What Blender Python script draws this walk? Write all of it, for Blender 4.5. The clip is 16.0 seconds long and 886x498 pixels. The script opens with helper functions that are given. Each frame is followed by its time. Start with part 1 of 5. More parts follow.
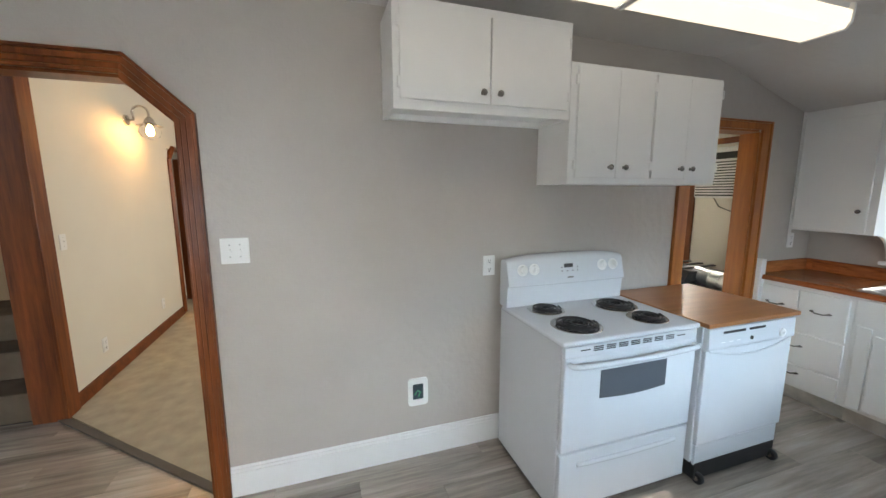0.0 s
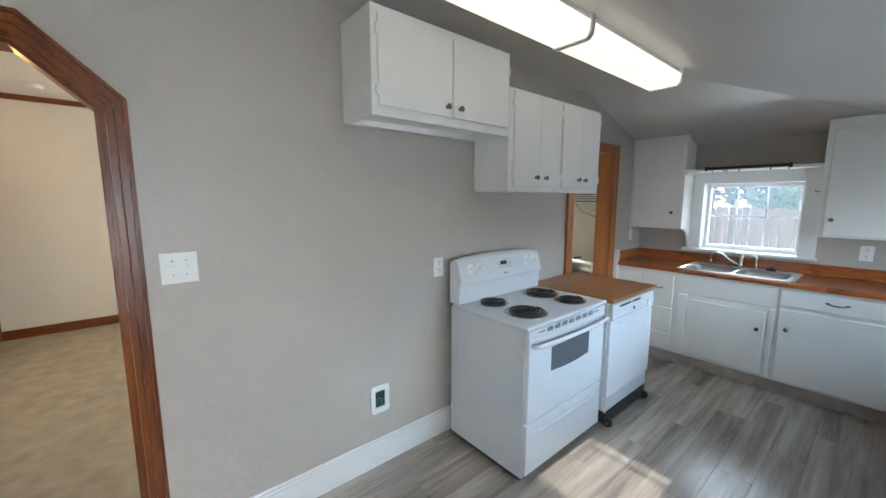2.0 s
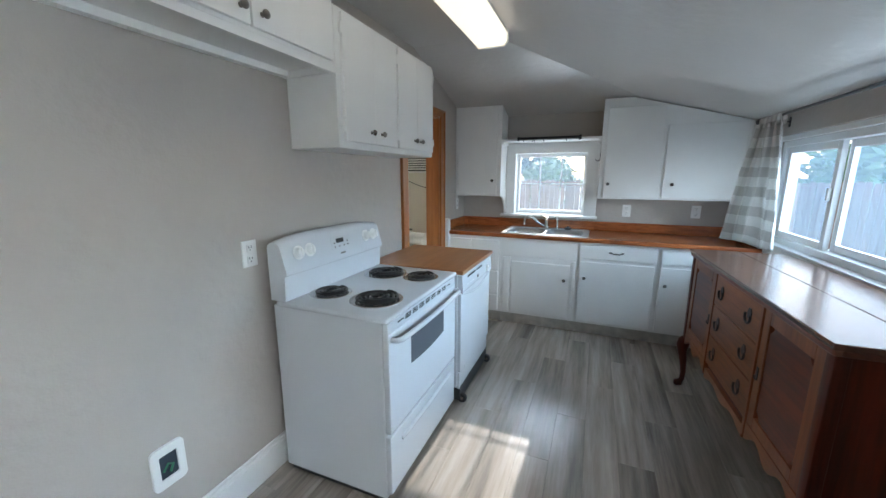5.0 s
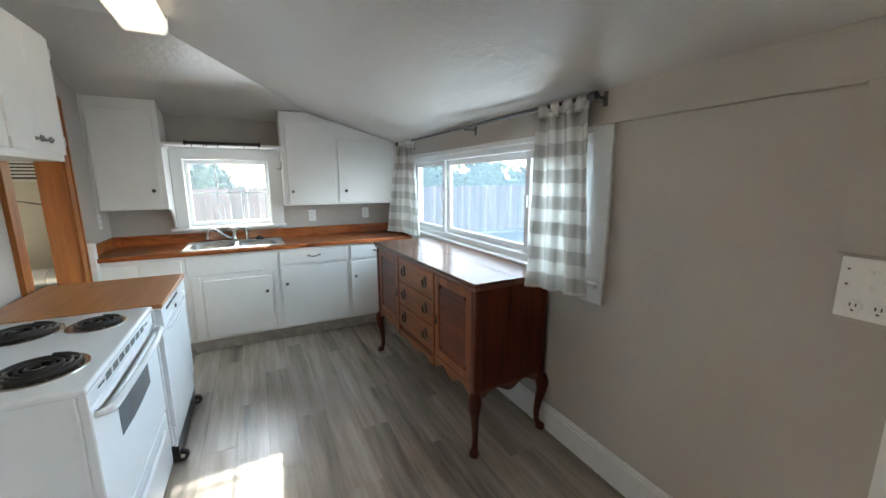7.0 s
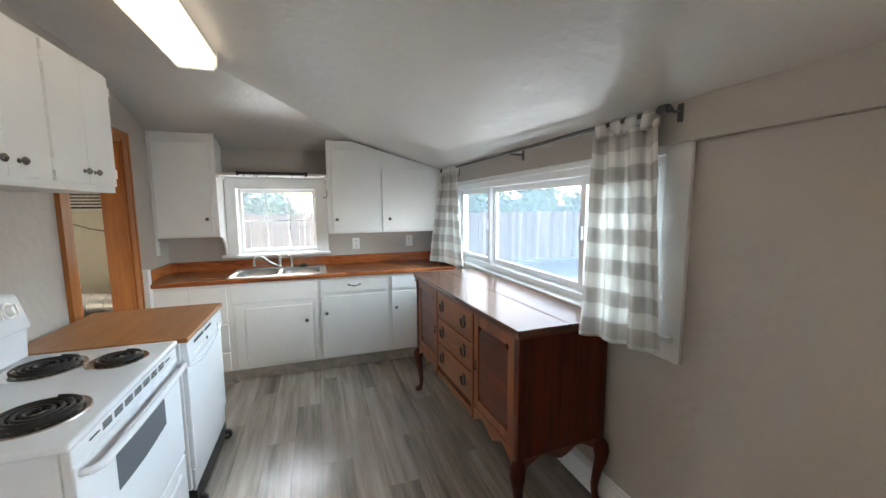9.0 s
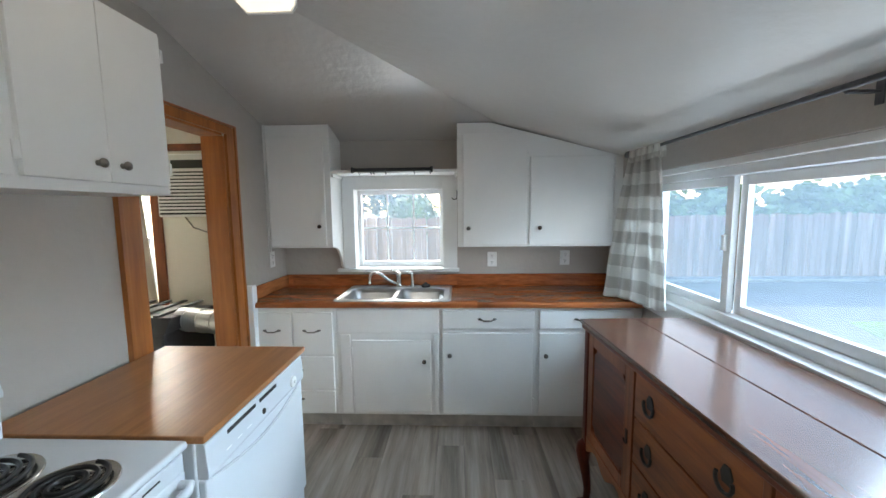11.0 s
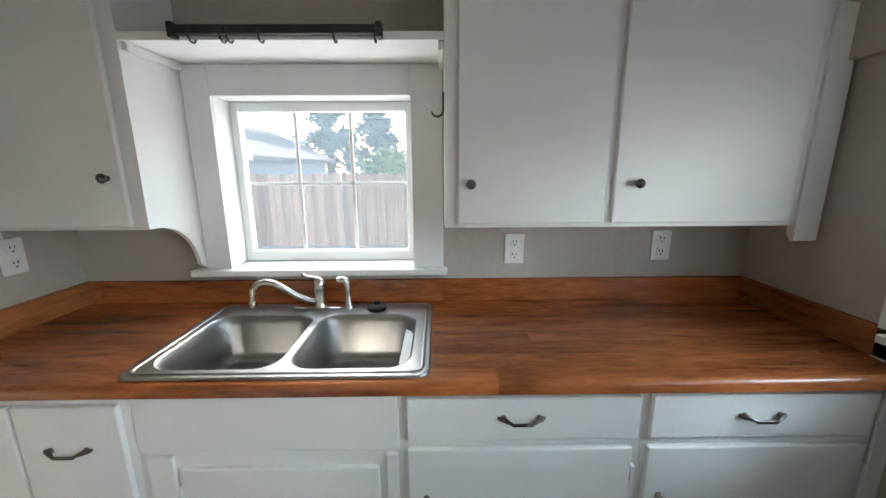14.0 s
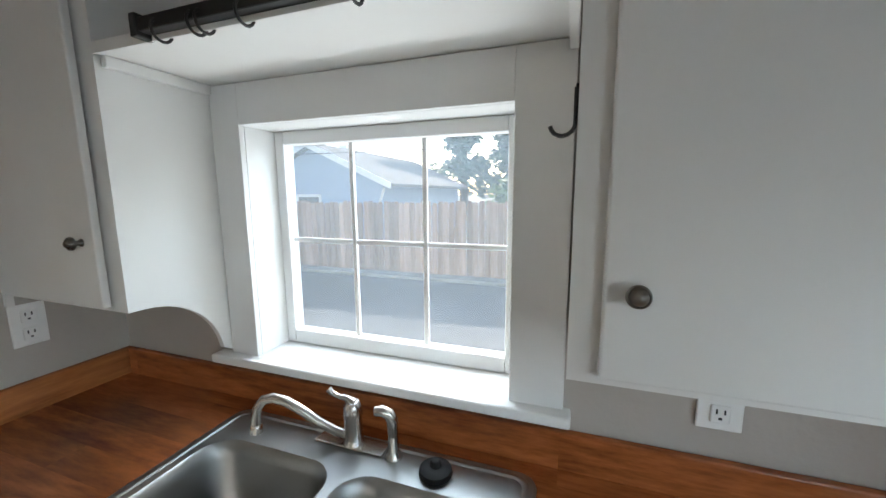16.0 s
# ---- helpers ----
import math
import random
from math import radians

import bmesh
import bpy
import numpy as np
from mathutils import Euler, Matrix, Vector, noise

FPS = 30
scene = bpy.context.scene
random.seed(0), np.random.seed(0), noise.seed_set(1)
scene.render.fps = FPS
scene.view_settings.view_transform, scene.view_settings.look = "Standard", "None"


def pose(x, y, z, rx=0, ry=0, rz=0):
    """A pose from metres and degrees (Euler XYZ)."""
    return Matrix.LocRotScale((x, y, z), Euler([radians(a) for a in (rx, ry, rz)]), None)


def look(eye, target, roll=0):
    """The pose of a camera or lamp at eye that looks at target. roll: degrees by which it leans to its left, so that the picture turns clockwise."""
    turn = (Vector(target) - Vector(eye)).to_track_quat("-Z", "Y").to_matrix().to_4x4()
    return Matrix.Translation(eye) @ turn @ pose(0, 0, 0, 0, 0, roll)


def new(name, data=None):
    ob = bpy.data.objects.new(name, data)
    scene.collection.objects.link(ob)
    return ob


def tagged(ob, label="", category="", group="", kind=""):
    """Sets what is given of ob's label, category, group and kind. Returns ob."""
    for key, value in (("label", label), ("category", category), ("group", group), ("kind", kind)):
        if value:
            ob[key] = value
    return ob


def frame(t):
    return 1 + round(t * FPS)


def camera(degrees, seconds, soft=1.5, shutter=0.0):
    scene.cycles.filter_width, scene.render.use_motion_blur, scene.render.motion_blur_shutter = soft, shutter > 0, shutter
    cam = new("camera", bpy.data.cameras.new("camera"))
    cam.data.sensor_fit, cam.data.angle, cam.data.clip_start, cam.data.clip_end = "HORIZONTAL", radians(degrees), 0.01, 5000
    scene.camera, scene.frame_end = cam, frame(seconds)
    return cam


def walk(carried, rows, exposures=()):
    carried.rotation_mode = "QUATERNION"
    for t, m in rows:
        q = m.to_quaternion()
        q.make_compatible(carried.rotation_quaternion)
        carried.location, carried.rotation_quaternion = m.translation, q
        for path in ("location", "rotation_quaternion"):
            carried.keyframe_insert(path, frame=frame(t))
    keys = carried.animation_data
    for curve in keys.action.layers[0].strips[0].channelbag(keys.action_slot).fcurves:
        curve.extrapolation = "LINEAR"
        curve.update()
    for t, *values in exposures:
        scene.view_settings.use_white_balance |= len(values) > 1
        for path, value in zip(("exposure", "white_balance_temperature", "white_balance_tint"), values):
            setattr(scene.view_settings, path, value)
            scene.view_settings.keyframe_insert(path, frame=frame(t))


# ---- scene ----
cam = camera(100.1, 16.0)
PATH = [
    (0, (0.003, 0.177, 1.6), (0.621, 2.055, 1.299), -0.1),
    (0.5, (-0.215, 0.172, 1.61), (0.396, 2.051, 1.302), 0.1),
    (1, (-0.345, 0.248, 1.608), (0.459, 2.055, 1.308), 0.0),
    (1.5, (-0.437, 0.356, 1.604), (0.63, 2.024, 1.322), 0.1),
    (2, (-0.544, 0.368, 1.599), (0.725, 1.89, 1.33), 0.0),
    (2.5, (-0.627, 0.353, 1.578), (0.858, 1.662, 1.294), 0.1),
    (3, (-0.637, 0.345, 1.546), (0.971, 1.476, 1.181), 0.2),
    (3.2, (-0.635, 0.347, 1.539), (1.003, 1.419, 1.131), 0.2),
    (5.3, (-0.227, 0.888, 1.512), (1.66, 1.439, 1.143), -0.1),
    (5.5, (-0.256, 0.974, 1.528), (1.691, 1.248, 1.16), -0.2),
    (6, (-0.341, 1.071, 1.534), (1.605, 0.798, 1.163), -0.2),
    (6.5, (-0.381, 1.049, 1.529), (1.483, 0.43, 1.151), -0.4),
    (7, (-0.392, 1.03, 1.535), (1.365, 0.145, 1.173), -0.2),
    (7.5, (-0.394, 1.0, 1.539), (1.259, -0.077, 1.21), -0.2),
    (8, (-0.394, 0.965, 1.542), (1.198, -0.206, 1.239), -0.2),
    (8.5, (-0.327, 0.954, 1.542), (1.256, -0.233, 1.256), -0.1),
    (9, (-0.202, 0.87, 1.556), (1.679, 0.23, 1.329), -0.4),
    (9.5, (-0.065, 0.779, 1.563), (1.919, 0.607, 1.378), -0.4),
    (10, (0.212, 0.786, 1.566), (2.205, 0.795, 1.388), -0.3),
    (10.2, (0.333, 0.766, 1.576), (2.325, 0.811, 1.404), -0.5),
    (12.3, (1.843, 0.728, 1.557), (3.827, 0.818, 1.316), -0.3),
    (12.5, (1.954, 0.707, 1.552), (3.937, 0.793, 1.305), -0.3),
    (13, (2.185, 0.73, 1.538), (4.166, 0.787, 1.263), -0.3),
    (13.5, (2.399, 0.766, 1.526), (4.376, 0.812, 1.227), -0.2),
    (14, (2.553, 0.769, 1.483), (4.506, 0.748, 1.055), -0.3),
    (14.5, (2.744, 0.736, 1.504), (4.669, 0.744, 0.959), -0.3),
    (15, (2.894, 0.746, 1.533), (4.813, 0.984, 1.021), -0.4),
    (15.5, (3.094, 0.768, 1.546), (5.003, 1.217, 1.156), -0.5),
    (16, (3.236, 0.748, 1.563), (5.102, 1.404, 1.265), -0.4),
]
EXPOSURES = [
    (0, 1.26, 6950, 11),
    (1.5, 1.21, 6550, 9),
    (2.5, 1.23, 6480, 9),
    (3, 1.19, 6400, 8),
    (5.5, 1.25, 6300, 7),
    (6, 1.35, 6400, 6),
    (7, 1.53, 7050, 8),
    (8, 1.65, 7650, 11),
    (8.5, 1.68, 7700, 12),
    (9.5, 1.42, 7020, 11),
    (10, 1.31, 6800, 9),
    (12.5, 1.36, 7050, 9),
    (13, 1.38, 7300, 10),
    (14.5, 1.04, 7350, 12),
    (15, 0.94, 7450, 13),
    (16, 0.94, 7150, 10),
]
walk(cam, [(t, look(eye, target, roll)) for t, eye, target, roll in PATH], EXPOSURES)

# ---- world, sun, exposure ----
world = bpy.data.worlds.new("daylight")
scene.world = world
world.use_nodes = True
wn = world.node_tree
sky = wn.nodes.new("ShaderNodeTexSky")
sky.sky_type, sky.sun_disc = "NISHITA", False
SUN_WAY = Vector((-1.0, 0.045, -0.575))
sky.sun_elevation = math.atan2(0.575, math.hypot(1.0, 0.045))
sky.sun_rotation = math.atan2(1.0, -0.045)
wn.links.new(sky.outputs[0], wn.nodes["Background"].inputs[0])
wn.nodes["Background"].inputs[1].default_value = 0.15
sun = new("sun", bpy.data.lights.new("sun", "SUN"))
sun.data.energy, sun.data.angle, sun.data.color = 2.7, radians(0.6), (1.0, 0.96, 0.90)
sun.rotation_euler = SUN_WAY.to_track_quat("-Z", "Y").to_euler()


# An added area lamp that lifts the light indoors.
def fill_lamp(name, m, sx, sy, energy, color=(0.60, 0.80, 1.0)):
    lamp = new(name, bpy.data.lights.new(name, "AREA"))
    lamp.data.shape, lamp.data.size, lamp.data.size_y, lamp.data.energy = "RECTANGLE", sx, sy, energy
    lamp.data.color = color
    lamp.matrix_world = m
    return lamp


# Added lamps outside the openings, standing in for sky and yard light.
fill_lamp("sky_fill_south", look((2.3, -3.3, 3.0), (2.3, 0.0, 1.2)), 4.0, 2.3, 215, (0.56, 0.78, 1.0))
# Added low lamp off to the southwest, brightens the north wall.
fill_lamp("sky_fill_southwest", look((-0.3, -3.2, 1.75), (3.0, 1.5, 1.6)), 3.0, 1.9, 38, (0.78, 0.89, 1.0))
fill_lamp("yard_fill_south", look((2.2, -1.2, 0.50), (2.2, 0.9, 2.3)), 2.6, 0.7, 6, (0.80, 0.90, 1.0))
fill_lamp("yard_fill_east", look((4.85, 1.25, 0.55), (3.3, 1.25, 2.2)), 0.9, 0.5, 5, (0.80, 0.90, 1.0))
fill_lamp("sky_fill_east", look((4.62, 1.25, 2.03), (3.6, 1.25, 1.05)), 0.9, 0.5, 8)
fill_lamp("sky_fill_door", look((-0.64, -0.80, 1.50), (-0.30, 1.6, 0.55)), 0.55, 0.6, 20, (0.85, 0.93, 1.0))
fill_lamp("sky_fill_living", look((4.55, 3.88, 2.1), (3.3, 3.8, 0.8)), 0.9, 0.6, 150, (1.0, 0.97, 0.9))
# Added fill lamp inside the hall, before a wall that has no window.
fill_lamp("hall_fill", look((1.45, 4.9, 1.6), (-1.8, 4.6, 1.2)), 2.2, 1.5, 18, (1.0, 0.97, 0.92))

# ---- materials ----
def node(nt, kind, **sets):
    n = nt.nodes.new(kind)
    for k, v in sets.items():
        n.inputs[k].default_value = v
    return n


def base(name, rough=0.5, metal=0.0, spec=0.5):
    m = bpy.data.materials.new(name)
    m.use_nodes = True
    b = m.node_tree.nodes["Principled BSDF"]
    b.inputs["Roughness"].default_value, b.inputs["Metallic"].default_value = rough, metal
    b.inputs["Specular IOR Level"].default_value = spec
    return m, m.node_tree, b


def ramp(nt, stops):
    r = nt.nodes.new("ShaderNodeValToRGB")
    while len(r.color_ramp.elements) < len(stops):
        r.color_ramp.elements.new(0.5)
    for e, (p, c) in zip(r.color_ramp.elements, stops):
        e.position, e.color = p, (*c, 1)
    return r


def coords(nt, scale, kind="Object", rot=(0, 0, 0)):
    tc = nt.nodes.new("ShaderNodeTexCoord")
    mp = nt.nodes.new("ShaderNodeMapping")
    mp.inputs["Scale"].default_value = scale
    mp.inputs["Rotation"].default_value = rot
    nt.links.new(tc.outputs[kind], mp.inputs[0])
    return mp


def bump(nt, b, height, strength, dist=0.01):
    bp = nt.nodes.new("ShaderNodeBump")
    bp.inputs["Strength"].default_value, bp.inputs["Distance"].default_value = strength, dist
    nt.links.new(height, bp.inputs["Height"])
    nt.links.new(bp.outputs[0], b.inputs["Normal"])


def plain(name, color, rough=0.5, metal=0.0, var=0.06, fine=60.0, coarse=3.0, bumps=0.05, spec=0.5, rvar=0.08):
    """Painted, plastic or metal surface with two scales of variation."""
    m, nt, b = base(name, rough, metal, spec)
    mp = coords(nt, (1, 1, 1))
    big = node(nt, "ShaderNodeTexNoise", Scale=coarse, Detail=4.0)
    small = node(nt, "ShaderNodeTexNoise", Scale=fine, Detail=3.0)
    for n in (big, small):
        nt.links.new(mp.outputs[0], n.inputs["Vector"])
    lo = tuple(c * (1 - var) for c in color)
    hi = tuple(min(1, c * (1 + var)) for c in color)
    r = ramp(nt, [(0.3, lo), (0.7, hi)])
    nt.links.new(big.outputs[0], r.inputs[0])
    nt.links.new(r.outputs[0], b.inputs["Base Color"])
    mr = node(nt, "ShaderNodeMapRange")
    mr.inputs["To Min"].default_value, mr.inputs["To Max"].default_value = max(0.02, rough - rvar), min(1, rough + rvar)
    nt.links.new(big.outputs[0], mr.inputs[0])
    nt.links.new(mr.outputs[0], b.inputs["Roughness"])
    if bumps:
        bump(nt, b, small.outputs[0], bumps, 0.004)
    return m


def wood(name, dark, light, along="x", rough=0.4, grain=28.0, stretch=0.07, contrast=(0.35, 0.68), random=0.0, bumps=0.08, knots=0.0, spec=0.5, strips=0.0):
    m, nt, b = base(name, rough, 0.0, spec)
    sc = [grain] * 3
    sc["xyz".index(along)] = grain * stretch
    mp = coords(nt, sc)
    vec = mp.outputs[0]
    info = nt.nodes.new("ShaderNodeObjectInfo")
    if random:
        add = nt.nodes.new("ShaderNodeVectorMath")
        add.operation = "ADD"
        mul = node(nt, "ShaderNodeMath")
        mul.operation = "MULTIPLY"
        mul.inputs[1].default_value = 97.0
        nt.links.new(info.outputs["Random"], mul.inputs[0])
        nt.links.new(vec, add.inputs[0])
        nt.links.new(mul.outputs[0], add.inputs[1])
        vec = add.outputs[0]
    if strips:
        tc = nt.nodes.new("ShaderNodeTexCoord")
        sp = nt.nodes.new("ShaderNodeSeparateXYZ")
        nt.links.new(tc.outputs["Object"], sp.inputs[0])
        fl = nt.nodes.new("ShaderNodeMath")
        fl.operation = "MULTIPLY"
        fl.inputs[1].default_value = strips
        nt.links.new(sp.outputs[0], fl.inputs[0])
        f2 = nt.nodes.new("ShaderNodeMath")
        f2.operation = "FLOOR"
        nt.links.new(fl.outputs[0], f2.inputs[0])
        cut = nt.nodes.new("ShaderNodeMath")
        cut.operation = "MULTIPLY_ADD"
        cut.inputs[1].default_value = 3.7
        nt.links.new(f2.outputs[0], cut.inputs[0])
        ln = nt.nodes.new("ShaderNodeMath")
        ln.operation = "MULTIPLY"
        ln.inputs[1].default_value = 0.7
        nt.links.new(sp.outputs[1], ln.inputs[0])
        nt.links.new(ln.outputs[0], cut.inputs[2])
        f3 = nt.nodes.new("ShaderNodeMath")
        f3.operation = "FLOOR"
        nt.links.new(cut.outputs[0], f3.inputs[0])
        cb = nt.nodes.new("ShaderNodeCombineXYZ")
        nt.links.new(f2.outputs[0], cb.inputs[0])
        nt.links.new(f3.outputs[0], cb.inputs[1])
        wn2 = nt.nodes.new("ShaderNodeTexWhiteNoise")
        nt.links.new(cb.outputs[0], wn2.inputs["Vector"])
        far = nt.nodes.new("ShaderNodeVectorMath")
        far.operation = "MULTIPLY_ADD"
        far.inputs[1].default_value = (60, 60, 60)
        nt.links.new(wn2.outputs["Color"], far.inputs[0])
        nt.links.new(vec, far.inputs[2])
        vec = far.outputs[0]
    big = node(nt, "ShaderNodeTexNoise", Scale=0.35, Detail=6.0, Distortion=0.8)
    fine = node(nt, "ShaderNodeTexNoise", Scale=2.2, Detail=6.0, Roughness=0.65)
    for n in (big, fine):
        nt.links.new(vec, n.inputs["Vector"])
    mix = node(nt, "ShaderNodeMath")
    mix.operation = "MULTIPLY_ADD"
    mix.inputs[1].default_value = 0.45
    nt.links.new(fine.outputs[0], mix.inputs[0])
    half = node(nt, "ShaderNodeMath")
    half.operation = "MULTIPLY"
    half.inputs[1].default_value = 0.55
    nt.links.new(big.outputs[0], half.inputs[0])
    nt.links.new(half.outputs[0], mix.inputs[2])
    mid = tuple((a + c) / 2 for a, c in zip(dark, light))
    r = ramp(nt, [(contrast[0], dark), (sum(contrast) / 2, mid), (contrast[1], light)])
    nt.links.new(mix.outputs[0], r.inputs[0])
    col = r.outputs[0]
    if random:
        hsv = nt.nodes.new("ShaderNodeHueSaturation")
        mr = node(nt, "ShaderNodeMapRange")
        mr.inputs["To Min"].default_value, mr.inputs["To Max"].default_value = 1 - random, 1 + random
        nt.links.new(info.outputs["Random"], mr.inputs[0])
        nt.links.new(mr.outputs[0], hsv.inputs["Value"])
        nt.links.new(col, hsv.inputs["Color"])
        col = hsv.outputs[0]
    if strips:
        hs = nt.nodes.new("ShaderNodeHueSaturation")
        m2 = node(nt, "ShaderNodeMapRange")
        m2.inputs["To Min"].default_value, m2.inputs["To Max"].default_value = 0.74, 1.22
        nt.links.new(wn2.outputs[0], m2.inputs[0])
        nt.links.new(m2.outputs[0], hs.inputs["Value"])
        nt.links.new(col, hs.inputs["Color"])
        col = hs.outputs[0]
    if knots:
        kc = coords(nt, [5 if a != along else 2.2 for a in "xyz"])
        vor = node(nt, "ShaderNodeTexVoronoi", Scale=1.0)
        nt.links.new(kc.outputs[0], vor.inputs["Vector"])
        kr = ramp(nt, [(0.0, (1, 1, 1)), (knots, (0, 0, 0))])
        nt.links.new(vor.outputs["Distance"], kr.inputs[0])
        kx = nt.nodes.new("ShaderNodeMix")
        kx.data_type = "RGBA"
        nt.links.new(kr.outputs[0], kx.inputs[0])
        nt.links.new(col, kx.inputs[6])
        kx.inputs[7].default_value = (*[c * 0.25 for c in dark], 1)
        col = kx.outputs[2]
    nt.links.new(col, b.inputs["Base Color"])
    bump(nt, b, mix.outputs[0], bumps, 0.003)
    return m


def glass(name, haze=0.0):
    m, nt, b = base(name, 0.0)
    b.inputs["Base Color"].default_value = (0.97, 0.99, 1, 1)
    b.inputs["Transmission Weight"].default_value, b.inputs["IOR"].default_value = 1.0, 1.05
    # Bluish veil mixed into the pane, painting in the glare haze over outdoors.
    if haze:
        tr = nt.nodes.new("ShaderNodeBsdfTranslucent")
        tr.inputs[0].default_value = (0.70, 0.86, 1.0, 1)
        mx = nt.nodes.new("ShaderNodeMixShader")
        nz = node(nt, "ShaderNodeTexNoise", Scale=3.0, Detail=4.0)
        mr = node(nt, "ShaderNodeMapRange")
        mr.inputs["To Min"].default_value, mr.inputs["To Max"].default_value = haze * 0.75, haze * 1.25
        nt.links.new(nz.outputs[0], mr.inputs[0])
        nt.links.new(mr.outputs[0], mx.inputs[0])
        nt.links.new(b.outputs[0], mx.inputs[1])
        nt.links.new(tr.outputs[0], mx.inputs[2])
        nt.links.new(mx.outputs[0], nt.nodes["Material Output"].inputs[0])
    return m


def glow(name, color, strength):
    m, nt, b = base(name, 0.4)
    b.inputs["Base Color"].default_value = (*color, 1)
    b.inputs["Emission Color"].default_value = (*color, 1)
    b.inputs["Emission Strength"].default_value = strength
    return m


WALL = plain("greige_wall_paint", (0.44, 0.40, 0.36), 0.46, var=0.05, fine=21, coarse=1.4, bumps=1.0)
CEIL = plain("greige_ceiling_paint", (0.58, 0.55, 0.515), 0.36, var=0.04, fine=18, coarse=1.2, bumps=0.9)
CREAM = plain("cream_wall_paint", (0.72, 0.685, 0.60), 0.6, var=0.03, fine=40, coarse=1.5, bumps=0.15)
WHITE_CEIL = plain("white_ceiling_paint", (0.82, 0.81, 0.78), 0.6, var=0.03, bumps=0.15)
WHITE = plain("white_cabinet_paint", (0.80, 0.79, 0.765), 0.50, var=0.035, fine=45, coarse=2.2, bumps=0.06)
TRIMW = plain("white_trim_paint", (0.77, 0.77, 0.76), 0.35, var=0.03, bumps=0.05)
ENAMEL = plain("white_enamel", (0.62, 0.64, 0.665), 0.22, var=0.02, fine=90, coarse=1.8, bumps=0.02)
PLASTIC = plain("white_plastic", (0.80, 0.80, 0.78), 0.35, var=0.02, bumps=0.02)
VINYL = plain("white_vinyl", (0.83, 0.84, 0.84), 0.35, var=0.02, bumps=0.02)
BLACK = plain("black_plastic", (0.015, 0.015, 0.016), 0.45, var=0.2, bumps=0.05)
IRON = plain("black_cast_iron", (0.022, 0.022, 0.024), 0.5, var=0.3, bumps=0.25, fine=120)
COIL = plain("dark_coil_metal", (0.025, 0.024, 0.024), 0.42, 0.4, var=0.3, bumps=0.05)
CHROME = plain("brushed_nickel", (0.60, 0.58, 0.55), 0.24, 1.0, var=0.06, bumps=0.02)
PEWTER = plain("dark_pewter", (0.21, 0.20, 0.185), 0.28, 1.0, var=0.15, bumps=0.04)
STEEL = plain("brushed_stainless_steel", (0.33, 0.33, 0.325), 0.37, 1.0, var=0.05, fine=160, coarse=4, bumps=0.01)
GALV = plain("galvanised_pipe", (0.55, 0.56, 0.57), 0.32, 1.0, var=0.12, bumps=0.05)
BRASS = plain("aged_brass", (0.50, 0.33, 0.10), 0.38, 0.9, var=0.15, bumps=0.08)
DARKGLASS = plain("grey_oven_glass", (0.10, 0.11, 0.125), 0.16, var=0.05, bumps=0.0)
RODMETAL = plain("gunmetal_rod", (0.10, 0.10, 0.105), 0.4, 0.7, var=0.1, bumps=0.03)
RUBBER = plain("black_rubber", (0.009, 0.009, 0.010), 0.55, var=0.15, spec=0.25)
# Near-black that puts the darkness inside slots and gaps into colour.
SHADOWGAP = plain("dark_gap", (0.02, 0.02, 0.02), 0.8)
CARPET = plain("beige_carpet", (0.42, 0.365, 0.275), 0.95, var=0.13, fine=140, coarse=9.0, bumps=0.9, spec=0.1)
STAIRCARPET = plain("brown_grey_carpet", (0.17, 0.125, 0.085), 0.95, var=0.2, fine=170, coarse=5.0, bumps=0.9, spec=0.1)
ASPHALT = plain("asphalt", (0.11, 0.12, 0.135), 0.75, var=0.3, fine=90, coarse=0.6, bumps=0.4)
GRASS = plain("lawn_grass", (0.10, 0.16, 0.035), 0.9, var=0.4, fine=30, coarse=2.0, bumps=0.8)
HOUSEBLUE = plain("blue_grey_siding_paint", (0.33, 0.40, 0.52), 0.6, var=0.05)
SHINGLE = plain("grey_roof_shingle", (0.17, 0.165, 0.17), 0.9, var=0.2, fine=14, coarse=1.0, bumps=0.5)
LEAF = plain("tree_leaf", (0.16, 0.25, 0.09), 0.6, var=0.5, fine=8, coarse=0.7)
CONIFER = plain("conifer_leaf", (0.10, 0.16, 0.13), 0.7, var=0.5, fine=8, coarse=0.7)
BARK = plain("bark", (0.10, 0.075, 0.055), 0.9, var=0.3, bumps=0.6)
SLATE = plain("grey_hearth_tile", (0.19, 0.175, 0.155), 0.45, var=0.25, fine=20, coarse=5, bumps=0.2)
BULB = glow("lamp_bulb", (1.0, 0.50, 0.15), 75.0)
TUBE = glow("fluorescent_diffuser", (1.0, 0.90, 0.75), 0.44)
GLASS = glass("hazed_window_glass", 0.055)
SUNGLASS = glass("sunlit_hazed_window_glass", 0.045)
SHADEGLASS = glass("clear_shade_glass")
KNOBGLASS = glass("clear_knob_glass")
KNOBGLASS.node_tree.nodes["Principled BSDF"].inputs["IOR"].default_value = 1.5
TRIMWOOD = wood("red_brown_trim_wood", (0.085, 0.020, 0.005), (0.27, 0.075, 0.017), "z", 0.34, knots=0.05, spec=0.35)
TRIMWOOD_X = wood("red_brown_trim_wood_long", (0.085, 0.020, 0.005), (0.27, 0.075, 0.017), "x", 0.34, spec=0.35)
PINE = wood("stained_knotty_pine", (0.24, 0.070, 0.012), (0.46, 0.155, 0.032), "z", 0.32, knots=0.09, grain=22)
COUNTER = wood("butcher_block_laminate", (0.105, 0.023, 0.008), (0.46, 0.142, 0.043), "y", 0.23, grain=25, stretch=0.17, contrast=(0.33, 0.66), knots=0.045, bumps=0.03, strips=12.0)
